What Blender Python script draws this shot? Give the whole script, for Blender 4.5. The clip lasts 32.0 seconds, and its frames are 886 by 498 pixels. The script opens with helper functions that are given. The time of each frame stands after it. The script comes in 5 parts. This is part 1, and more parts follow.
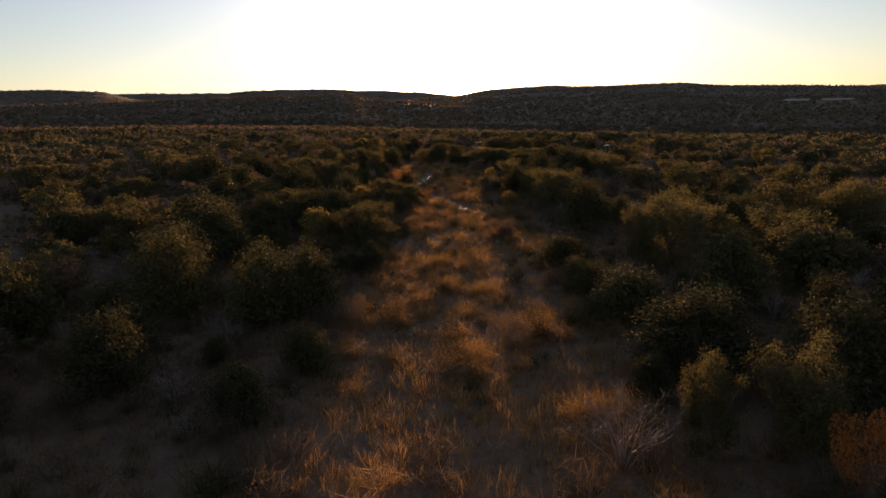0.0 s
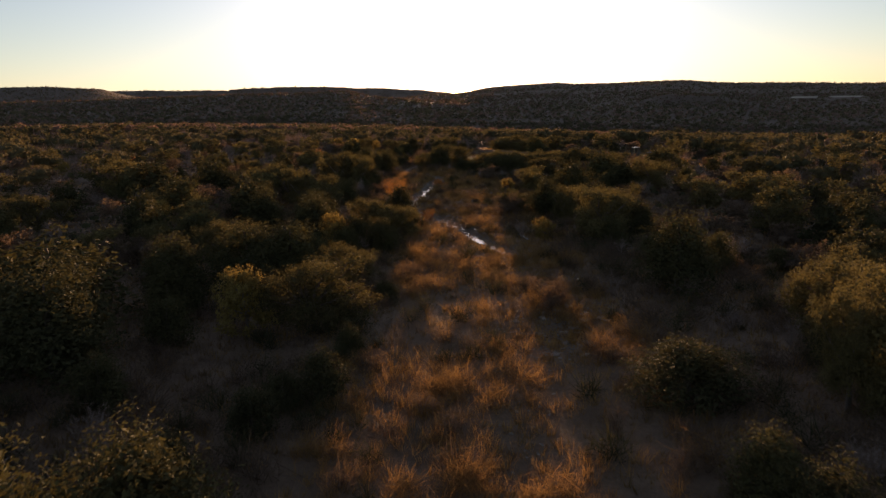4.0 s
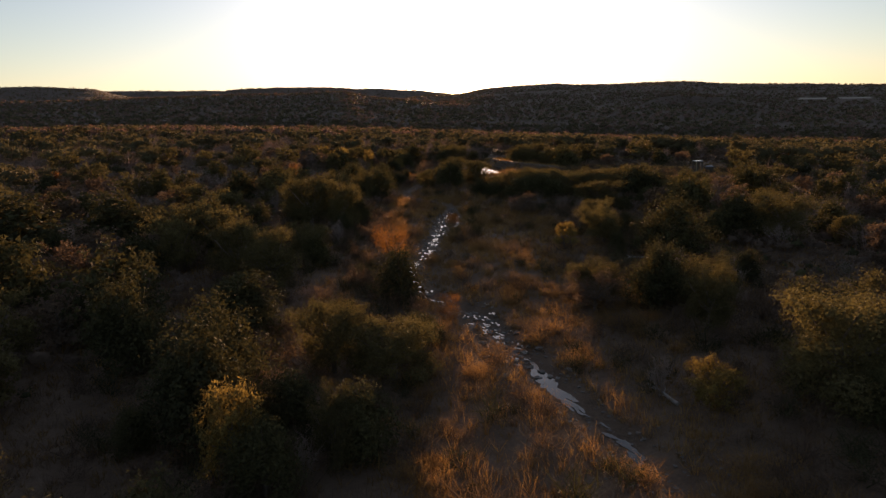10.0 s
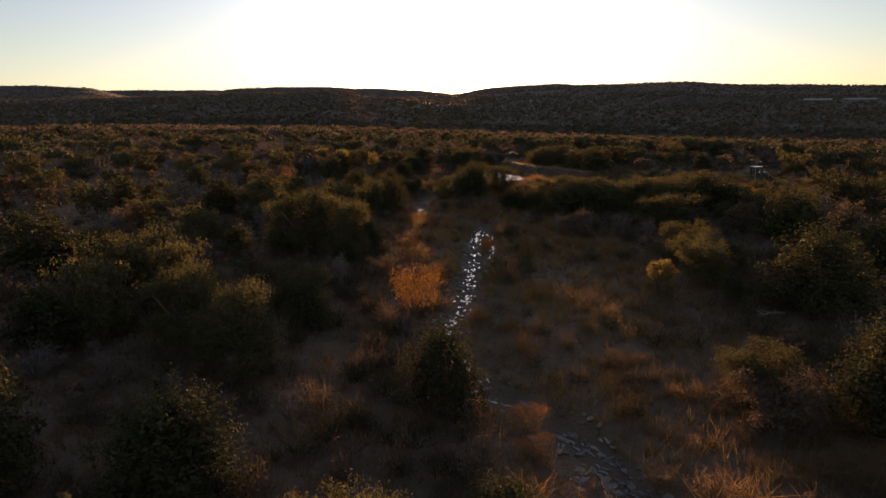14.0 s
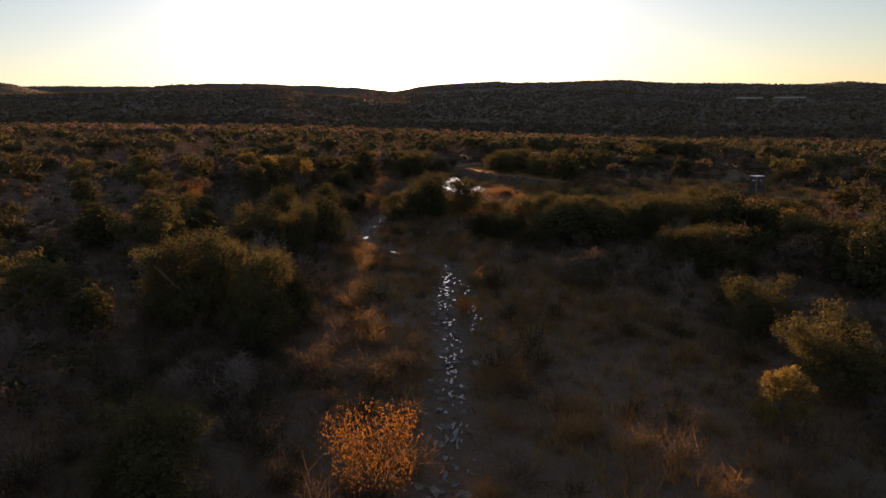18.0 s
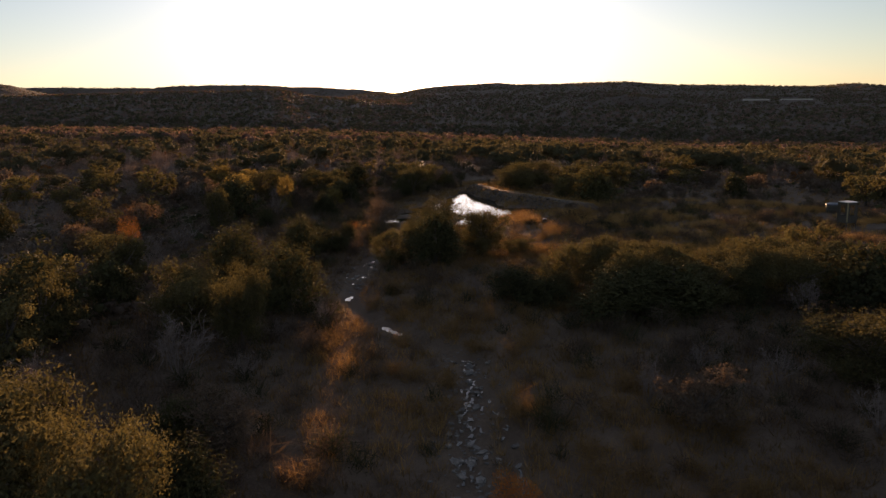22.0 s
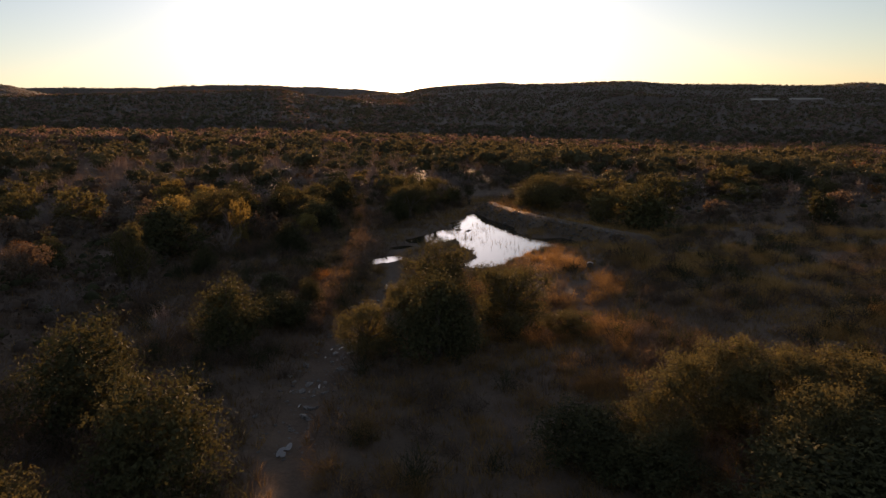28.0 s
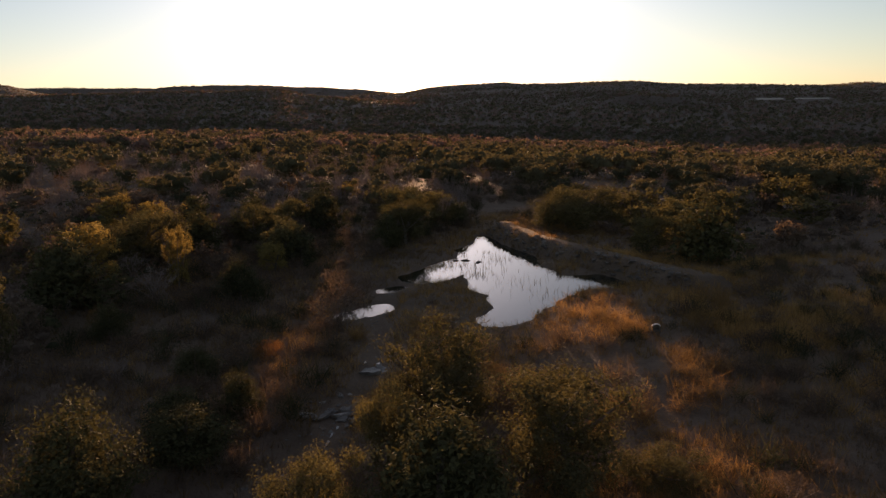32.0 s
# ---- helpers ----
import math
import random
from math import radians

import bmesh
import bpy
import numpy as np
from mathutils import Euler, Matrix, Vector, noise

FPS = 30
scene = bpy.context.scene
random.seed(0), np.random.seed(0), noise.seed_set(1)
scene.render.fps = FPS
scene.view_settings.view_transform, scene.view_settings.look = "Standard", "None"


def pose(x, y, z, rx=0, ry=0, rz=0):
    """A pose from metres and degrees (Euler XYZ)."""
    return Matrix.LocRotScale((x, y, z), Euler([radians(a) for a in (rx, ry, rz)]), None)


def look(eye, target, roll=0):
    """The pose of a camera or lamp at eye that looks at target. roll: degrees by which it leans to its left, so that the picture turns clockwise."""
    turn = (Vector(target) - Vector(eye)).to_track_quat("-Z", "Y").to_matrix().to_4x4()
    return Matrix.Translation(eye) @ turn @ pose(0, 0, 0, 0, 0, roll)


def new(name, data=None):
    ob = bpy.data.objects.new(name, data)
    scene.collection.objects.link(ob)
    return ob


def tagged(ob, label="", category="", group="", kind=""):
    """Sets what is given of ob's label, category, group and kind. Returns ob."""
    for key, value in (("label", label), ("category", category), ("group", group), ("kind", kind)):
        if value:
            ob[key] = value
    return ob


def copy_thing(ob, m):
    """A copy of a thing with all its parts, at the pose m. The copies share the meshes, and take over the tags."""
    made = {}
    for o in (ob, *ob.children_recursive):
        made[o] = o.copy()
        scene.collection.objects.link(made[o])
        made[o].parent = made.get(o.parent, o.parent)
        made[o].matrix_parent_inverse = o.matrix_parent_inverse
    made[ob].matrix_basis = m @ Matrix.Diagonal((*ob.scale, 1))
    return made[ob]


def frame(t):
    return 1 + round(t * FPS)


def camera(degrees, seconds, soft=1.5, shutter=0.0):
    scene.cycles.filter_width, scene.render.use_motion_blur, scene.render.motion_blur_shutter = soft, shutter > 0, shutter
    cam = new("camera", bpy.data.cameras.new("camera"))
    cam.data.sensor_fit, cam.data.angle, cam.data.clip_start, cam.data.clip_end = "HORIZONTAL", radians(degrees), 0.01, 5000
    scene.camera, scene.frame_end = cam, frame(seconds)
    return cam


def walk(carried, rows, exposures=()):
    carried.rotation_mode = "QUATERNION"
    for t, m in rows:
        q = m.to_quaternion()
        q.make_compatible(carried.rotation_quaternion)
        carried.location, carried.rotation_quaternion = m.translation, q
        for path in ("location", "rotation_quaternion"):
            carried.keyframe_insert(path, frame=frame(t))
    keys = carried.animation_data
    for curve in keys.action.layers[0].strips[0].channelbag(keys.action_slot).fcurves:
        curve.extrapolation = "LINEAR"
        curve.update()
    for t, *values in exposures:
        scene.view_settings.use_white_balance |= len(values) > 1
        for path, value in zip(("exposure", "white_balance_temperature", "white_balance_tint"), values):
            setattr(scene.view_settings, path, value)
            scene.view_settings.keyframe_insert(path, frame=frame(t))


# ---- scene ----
cam = camera(62.3, 32.0, soft=1.35, shutter=0.3)
METRES, EYE, TILT, LEAN, TURN = 138.9, 10.0, 0.0, 0.0, 0.0
ROWS = [
    (0.0, 0.0, 0.0, 0.0, -0.27, -10.5, 1.46),
    (0.5, -0.0, 0.0198, -0.0037, -0.26, -10.56, 1.47),
    (1.0, -0.0004, 0.0396, -0.0046, -0.26, -10.58, 1.47),
    (1.5, -0.0008, 0.0597, -0.0039, -0.26, -10.6, 1.44),
    (2.0, -0.0013, 0.0804, -0.0027, -0.26, -10.63, 1.44),
    (2.5, -0.0019, 0.1013, -0.002, -0.26, -10.64, 1.41),
    (3.0, -0.0023, 0.1224, -0.0014, -0.25, -10.65, 1.4),
    (3.5, -0.0025, 0.1432, -0.0011, -0.24, -10.67, 1.41),
    (5.5, -0.0055, 0.2299, -0.0018, -0.31, -10.71, 1.39),
    (6.0, -0.0065, 0.2502, -0.0024, -0.32, -10.72, 1.39),
    (6.5, -0.0076, 0.2688, -0.0021, -0.34, -10.74, 1.36),
    (7.0, -0.0088, 0.2875, -0.0012, -0.36, -10.75, 1.36),
    (7.5, -0.0097, 0.3058, -0.0002, -0.34, -10.74, 1.35),
    (8.0, -0.0104, 0.3236, 0.001, -0.35, -10.72, 1.32),
    (8.5, -0.0112, 0.3406, 0.0018, -0.36, -10.71, 1.31),
    (9.0, -0.0121, 0.357, 0.002, -0.37, -10.68, 1.32),
    (9.5, -0.0134, 0.3726, 0.0021, -0.38, -10.67, 1.31),
    (10.0, -0.0147, 0.3877, 0.0018, -0.38, -10.63, 1.32),
    (10.5, -0.0164, 0.4018, 0.0015, -0.4, -10.62, 1.31),
    (11.0, -0.0182, 0.4156, 0.0011, -0.4, -10.6, 1.3),
    (11.5, -0.0203, 0.4294, 0.0005, -0.41, -10.6, 1.28),
    (12.0, -0.0226, 0.4435, -0.0002, -0.41, -10.59, 1.24),
    (12.5, -0.0249, 0.4578, -0.0007, -0.41, -10.59, 1.23),
    (13.0, -0.0273, 0.4722, -0.0009, -0.42, -10.6, 1.2),
    (13.5, -0.0297, 0.4872, -0.001, -0.42, -10.6, 1.18),
    (15.5, -0.0355, 0.5433, 0.0003, -2.46, -10.79, 1.06),
    (16.0, -0.0366, 0.559, 0.0002, -5.08, -10.87, 1.12),
    (16.5, -0.0371, 0.5747, 0.0001, -5.17, -10.89, 1.11),
    (17.0, -0.0373, 0.5899, 0.0001, -5.15, -10.88, 1.09),
    (17.5, -0.0374, 0.6064, 0.0004, -5.15, -10.92, 1.03),
    (18.0, -0.0373, 0.6234, 0.001, -5.15, -10.89, 1.06),
    (18.5, -0.0368, 0.6404, 0.0017, -5.14, -10.89, 0.99),
    (19.0, -0.0358, 0.6582, 0.0022, -5.11, -10.86, 1.03),
    (19.5, -0.0349, 0.6752, 0.0023, -5.1, -10.83, 0.98),
    (20.0, -0.0341, 0.6918, 0.0024, -5.08, -10.82, 1.01),
    (20.5, -0.0331, 0.7074, 0.0029, -5.07, -10.81, 0.98),
    (21.0, -0.0324, 0.7222, 0.0037, -5.07, -10.79, 1.02),
    (21.5, -0.0318, 0.7356, 0.0043, -5.06, -10.77, 1.02),
    (22.0, -0.0312, 0.7477, 0.0052, -5.04, -10.77, 1.04),
    (22.5, -0.0309, 0.7592, 0.006, -5.03, -10.7, 1.03),
    (23.0, -0.0305, 0.7701, 0.0067, -5.02, -10.68, 1.01),
    (23.5, -0.0299, 0.7806, 0.0072, -5.01, -10.66, 1.03),
    (24.0, -0.0289, 0.7914, 0.0073, -4.98, -10.64, 1.05),
    (24.5, -0.0279, 0.8025, 0.0065, -4.96, -10.62, 1.07),
    (25.0, -0.0268, 0.814, 0.0055, -4.94, -10.61, 1.08),
    (25.5, -0.0258, 0.826, 0.0048, -4.93, -10.62, 1.07),
    (27.5, -0.0212, 0.875, 0.0053, -4.86, -10.76, 1.09),
    (28.0, -0.0202, 0.8886, 0.0059, -4.84, -10.78, 1.08),
    (28.5, -0.0192, 0.9023, 0.0065, -4.82, -10.8, 1.09),
    (29.0, -0.0184, 0.9161, 0.0074, -4.8, -10.82, 1.09),
    (29.5, -0.0176, 0.9297, 0.0084, -4.79, -10.83, 1.06),
    (30.0, -0.0165, 0.9433, 0.0095, -4.79, -10.83, 1.06),
    (30.5, -0.0155, 0.9565, 0.0101, -4.78, -10.81, 1.07),
    (31.0, -0.0144, 0.9695, 0.0103, -4.77, -10.79, 1.11),
    (31.5, -0.0133, 0.9823, 0.0088, -4.75, -10.77, 1.11),
    (32.0, -0.0122, 0.9956, 0.0052, -4.74, -10.77, 1.13),
]
walk(cam, [(t, pose(0, 0, EYE, TILT, LEAN, TURN) @ pose(METRES * x, METRES * y, METRES * z, 90 + pitch, roll, yaw)) for t, x, y, z, yaw, pitch, roll in ROWS],
     exposures=[(0.0, 1.1, 8000, 36), (32.0, 1.1, 8000, 36)])

# ---- world, sun ----
SUN_AZ, SUN_EL = 1.7, 2.7          # degrees right of +y, degrees up
GLOW_EL = 1.6

world = bpy.data.worlds.new("evening_sky")
scene.world = world
world.use_nodes = True
wn = world.node_tree.nodes
wl = world.node_tree.links
wn.clear()
w_out = wn.new("ShaderNodeOutputWorld")
sky = wn.new("ShaderNodeTexSky")
sky.sky_type = "NISHITA"
sky.sun_disc = False
sky.sun_elevation = radians(SUN_EL)
sky.sun_rotation = radians(SUN_AZ)
sky.air_density, sky.dust_density, sky.ozone_density = 0.9, 0.2, 2.5
bg_sky = wn.new("ShaderNodeBackground")
bg_sky.inputs["Strength"].default_value = 0.115
# thin high haze takes some of the colour out of the sky
bw = wn.new("ShaderNodeRGBToBW")
wl.new(sky.outputs["Color"], bw.inputs[0])
haze = wn.new("ShaderNodeMix")
haze.data_type, haze.blend_type = "RGBA", "MULTIPLY"
haze.inputs[0].default_value = 1.0
wl.new(bw.outputs[0], haze.inputs[6])
haze.inputs[7].default_value = (0.84, 1.0, 1.03, 1)
veil = wn.new("ShaderNodeMix")
veil.data_type = "RGBA"
veil.inputs[0].default_value = 0.3
wl.new(sky.outputs["Color"], veil.inputs[6])
wl.new(haze.outputs[2], veil.inputs[7])
tint = wn.new("ShaderNodeMix")
tint.data_type, tint.blend_type = "RGBA", "MULTIPLY"
tint.inputs[0].default_value = 1.0
wl.new(veil.outputs[2], tint.inputs[6])
tint.inputs[7].default_value = (0.88, 1.025, 1.07, 1)
wl.new(tint.outputs[2], bg_sky.inputs["Color"])
# aureole of forward-scattered light round the low sun
tc = wn.new("ShaderNodeTexCoord")


def toward(az, el):
    return (math.sin(radians(az)) * math.cos(radians(el)), math.cos(radians(az)) * math.cos(radians(el)), math.sin(radians(el)))



def aureole(power, strength, colour, el):
    """Glow that falls off with the angle from a point of the sky over the sun."""
    dot = wn.new("ShaderNodeVectorMath")
    dot.operation = "DOT_PRODUCT"
    dot.inputs[1].default_value = toward(SUN_AZ, el)
    wl.new(tc.outputs["Generated"], dot.inputs[0])
    clamp = wn.new("ShaderNodeMath")
    clamp.operation = "MAXIMUM"
    clamp.inputs[1].default_value = 0.0
    wl.new(dot.outputs["Value"], clamp.inputs[0])
    p = wn.new("ShaderNodeMath")
    p.operation = "POWER"
    p.inputs[1].default_value = power
    wl.new(clamp.outputs[0], p.inputs[0])
    s = wn.new("ShaderNodeMath")
    s.operation = "MULTIPLY"
    s.inputs[1].default_value = strength
    wl.new(p.outputs[0], s.inputs[0])
    b = wn.new("ShaderNodeBackground")
    b.inputs["Color"].default_value = (*colour, 1)
    wl.new(s.outputs[0], b.inputs["Strength"])
    return b


def add_shader(a, b):
    n = wn.new("ShaderNodeAddShader")
    wl.new(a.outputs[0], n.inputs[0])
    wl.new(b.outputs[0], n.inputs[1])
    return n


# light scattered many times over fills the whole dome
dome = wn.new("ShaderNodeBackground")
dome.inputs["Color"].default_value = (0.74, 0.90, 1.0, 1)
dome.inputs["Strength"].default_value = 0.022
total = add_shader(add_shader(bg_sky, dome), aureole(12, 0.15, (0.76, 0.94, 1.06), 8.0))
total = add_shader(total, aureole(90, 0.9, (0.89, 0.965, 1.02), 8.5))
total = add_shader(total, aureole(900, 2.5, (1.0, 0.88, 0.60), 2.5))
total = add_shader(total, aureole(9000, 12.0, (1.0, 0.80, 0.40), GLOW_EL))
wl.new(total.outputs[0], w_out.inputs["Surface"])

sun_data = bpy.data.lights.new("sun", "SUN")
sun_data.energy = 5.0
sun_data.angle = radians(0.6)
sun_data.color = (1.0, 0.71, 0.41)
sun = new("sun", sun_data)
sun_dir = Vector((math.sin(radians(SUN_AZ)) * math.cos(radians(SUN_EL)),
                  math.cos(radians(SUN_AZ)) * math.cos(radians(SUN_EL)), math.sin(radians(SUN_EL))))
sun.matrix_world = look(sun_dir * 200, (0, 0, 0))


# ---- materials ----
def nodes_of(name):
    m = bpy.data.materials.new(name)
    m.use_nodes = True
    n, l = m.node_tree.nodes, m.node_tree.links
    n.clear()
    out = n.new("ShaderNodeOutputMaterial")
    return m, n, l, out


def noise_node(n, l, scale, detail=4.0, rough=0.55, coord="Object"):
    c = n.new("ShaderNodeTexCoord")
    t = n.new("ShaderNodeTexNoise")
    t.inputs["Scale"].default_value = scale
    t.inputs["Detail"].default_value = detail
    t.inputs["Roughness"].default_value = rough
    l.new(c.outputs[coord], t.inputs["Vector"])
    return t


def ramp_node(n, l, source, stops):
    r = n.new("ShaderNodeValToRGB")
    e = r.color_ramp.elements
    e[0].position, e[0].color = stops[0][0], (*stops[0][1], 1)
    e[1].position, e[1].color = stops[-1][0], (*stops[-1][1], 1)
    for pos, col in stops[1:-1]:
        x = e.new(pos)
        x.color = (*col, 1)
    l.new(source, r.inputs["Fac"])
    return r


def mix_rgb(n, l, fac, a, b, mode="MIX"):
    m = n.new("ShaderNodeMix")
    m.data_type, m.blend_type = "RGBA", mode
    if isinstance(fac, float):
        m.inputs[0].default_value = fac
    else:
        l.new(fac, m.inputs[0])
    for k, v in ((6, a), (7, b)):
        if isinstance(v, tuple):
            m.inputs[k].default_value = (*v, 1)
        else:
            l.new(v, m.inputs[k])
    return m.outputs[2]


def leaf_material(name, dark, mid, light, through_light=0.4, patch=0.35, glow=(1.0, 0.8, 0.45), each=0.45):
    """Leaves: tint by tree, by patch and by leaf; light passes through them."""
    m, n, l, out = nodes_of(name)
    geo = n.new("ShaderNodeNewGeometry")
    info = n.new("ShaderNodeObjectInfo")
    pn = noise_node(n, l, patch, 2.0)
    a = n.new("ShaderNodeMath")
    a.operation = "MULTIPLY_ADD"
    a.inputs[1].default_value = each
    l.new(geo.outputs["Random Per Island"], a.inputs[0])
    b = n.new("ShaderNodeMath")
    b.operation = "MULTIPLY_ADD"
    b.inputs[1].default_value = 0.35
    l.new(info.outputs["Random"], b.inputs[0])
    c = n.new("ShaderNodeMath")
    c.operation = "MULTIPLY"
    c.inputs[1].default_value = 0.5
    l.new(pn.outputs["Fac"], c.inputs[0])
    l.new(c.outputs[0], b.inputs[2])
    l.new(b.outputs[0], a.inputs[2])
    col = ramp_node(n, l, a.outputs[0], [(0.2, dark), (0.55, mid), (0.95, light)])
    p = n.new("ShaderNodeBsdfPrincipled")
    p.inputs["Roughness"].default_value = 0.9
    p.inputs["Specular IOR Level"].default_value = 0.05
    l.new(col.outputs[0], p.inputs["Base Color"])
    t = n.new("ShaderNodeBsdfTranslucent")
    l.new(mix_rgb(n, l, 0.6, col.outputs[0], glow, "MULTIPLY"), t.inputs["Color"])
    mx = n.new("ShaderNodeMixShader")
    mx.inputs[0].default_value = through_light
    l.new(p.outputs[0], mx.inputs[1])
    l.new(t.outputs[0], mx.inputs[2])
    l.new(mx.outputs[0], out.inputs["Surface"])
    return m


def solid_material(name, stops, scale, rough=0.85, bump=0.4, bump_scale=None, by_object=0.25):
    """Matt natural surface with two scales of variation and relief."""
    m, n, l, out = nodes_of(name)
    big = noise_node(n, l, scale, 5.0)
    fine = noise_node(n, l, bump_scale or scale * 9, 6.0, 0.65)
    info = n.new("ShaderNodeObjectInfo")
    a = n.new("ShaderNodeMath")
    a.operation = "MULTIPLY_ADD"
    a.inputs[1].default_value = by_object
    l.new(info.outputs["Random"], a.inputs[0])
    b = n.new("ShaderNodeMath")
    b.operation = "MULTIPLY_ADD"
    b.inputs[1].default_value = 0.45
    b.inputs[2].default_value = -0.22 - by_object / 2
    l.new(fine.outputs["Fac"], b.inputs[0])
    c = n.new("ShaderNodeMath")
    c.operation = "ADD"
    l.new(big.outputs["Fac"], c.inputs[0])
    l.new(b.outputs[0], c.inputs[1])
    l.new(c.outputs[0], a.inputs[2])
    col = ramp_node(n, l, a.outputs[0], stops)
    p = n.new("ShaderNodeBsdfPrincipled")
    p.inputs["Roughness"].default_value = rough
    l.new(col.outputs[0], p.inputs["Base Color"])
    if bump:
        bm_ = n.new("ShaderNodeBump")
        bm_.inputs["Strength"].default_value = bump
        bm_.inputs["Distance"].default_value = 0.05
        l.new(fine.outputs["Fac"], bm_.inputs["Height"])
        l.new(bm_.outputs[0], p.inputs["Normal"])
    l.new(p.outputs[0], out.inputs["Surface"])
    return m


def water_material(name):
    m, n, l, out = nodes_of(name)
    ripple = noise_node(n, l, 5.0, 3.0)
    weed = noise_node(n, l, 0.9, 5.0)
    p = n.new("ShaderNodeBsdfPrincipled")
    col = ramp_node(n, l, weed.outputs["Fac"], [(0.35, (0.012, 0.014, 0.010)), (0.7, (0.035, 0.032, 0.018))])
    l.new(col.outputs[0], p.inputs["Base Color"])
    p.inputs["Roughness"].default_value = 0.04
    p.inputs["IOR"].default_value = 1.333
    p.inputs["Specular IOR Level"].default_value = 0.5
    b = n.new("ShaderNodeBump")
    b.inputs["Strength"].default_value = 0.03
    b.inputs["Distance"].default_value = 0.02
    l.new(ripple.outputs["Fac"], b.inputs["Height"])
    l.new(b.outputs[0], p.inputs["Normal"])
    l.new(p.outputs[0], out.inputs["Surface"])
    return m


OAK_LEAF = leaf_material("live_oak_leaves", (0.054, 0.049, 0.025), (0.102, 0.088, 0.042), (0.165, 0.137, 0.060), 0.29, glow=(1.0, 0.92, 0.55))
CEDAR_LEAF = leaf_material("juniper_foliage", (0.034, 0.036, 0.021), (0.064, 0.063, 0.032), (0.104, 0.098, 0.043), 0.2)
RUST_LEAF = leaf_material("rust_red_leaves", (0.115, 0.050, 0.020), (0.215, 0.098, 0.034), (0.32, 0.160, 0.052), 0.38, glow=(1.0, 0.8, 0.45))
# brighter copy of the rust leaves: missing light put into the leaf colour
LIFTED_RUST_LEAF = leaf_material("rust_leaves_lifted_for_shade", (0.24, 0.070, 0.022), (0.43, 0.140, 0.040), (0.58, 0.230, 0.065), 0.4, glow=(1.0, 0.75, 0.4))
GOLD_LEAF = leaf_material("yellow_autumn_leaves", (0.115, 0.090, 0.034), (0.195, 0.150, 0.054), (0.300, 0.232, 0.084), 0.42)
BROWN_LEAF = leaf_material("brown_brush_leaves", (0.084, 0.061, 0.047), (0.138, 0.099, 0.073), (0.195, 0.140, 0.100), 0.28)
SCRUB_OAK = leaf_material("oak_scrub_leaves", (0.062, 0.055, 0.030), (0.106, 0.092, 0.049), (0.158, 0.133, 0.066), 0.3, 0.12, (1.0, 0.88, 0.6), 0.25)
SCRUB_CEDAR = leaf_material("juniper_scrub_foliage", (0.046, 0.046, 0.028), (0.078, 0.075, 0.040), (0.120, 0.110, 0.056), 0.28, 0.12, (1.0, 0.86, 0.6), 0.25)
WOODS_DARK = leaf_material("distant_juniper_woods", (0.064, 0.060, 0.036), (0.100, 0.090, 0.052), (0.15, 0.128, 0.072), 0.3, 0.06, (1.0, 0.86, 0.6), 0.25)
WOODS_OLIVE = leaf_material("distant_oak_woods", (0.076, 0.068, 0.039), (0.122, 0.106, 0.060), (0.17, 0.145, 0.080), 0.3, 0.06, (1.0, 0.86, 0.6), 0.25)
WOODS_BROWN = leaf_material("distant_bare_woods", (0.125, 0.082, 0.066), (0.195, 0.128, 0.100), (0.265, 0.176, 0.136), 0.3, 0.06, (1.0, 0.82, 0.65), 0.25)
GRASS = leaf_material("dry_grass", (0.156, 0.098, 0.040), (0.324, 0.201, 0.081), (0.504, 0.322, 0.138), 0.5, 0.25, (1.0, 0.72, 0.38))
GREEN_GRASS = leaf_material("green_brown_grass", (0.094, 0.068, 0.031), (0.179, 0.117, 0.055), (0.300, 0.181, 0.084), 0.45, 0.25)
BARE_SCRUB = leaf_material("grey_bare_scrub", (0.105, 0.080, 0.074), (0.170, 0.128, 0.116), (0.240, 0.182, 0.162), 0.14)
TWIG = solid_material("grey_bare_twigs", [(0.2, (0.14, 0.104, 0.086)), (0.8, (0.28, 0.21, 0.175))], 3.0, 0.9, 0)
BARK = solid_material("dark_bark", [(0.2, (0.06, 0.045, 0.034)), (0.8, (0.19, 0.15, 0.12))], 4.0, 0.95, 0.6)
STONE = solid_material("pale_limestone", [(0.2, (0.11, 0.094, 0.078)), (0.55, (0.21, 0.182, 0.150)), (0.9, (0.36, 0.322, 0.275))], 2.5, 0.8, 0.5, 18, 0.4)
PALE_PASTURE = solid_material("pale_dry_pasture", [(0.2, (0.20, 0.165, 0.115)), (0.8, (0.30, 0.25, 0.18))], 0.02, 0.95, 0.3, 0.4)
DAM_STONE = solid_material("earth_stained_rock", [(0.2, (0.085, 0.066, 0.050)), (0.55, (0.145, 0.115, 0.090)), (0.95, (0.25, 0.21, 0.17))], 2.5, 0.9, 0.5, 18, 0.4)
WATER = water_material("still_water")


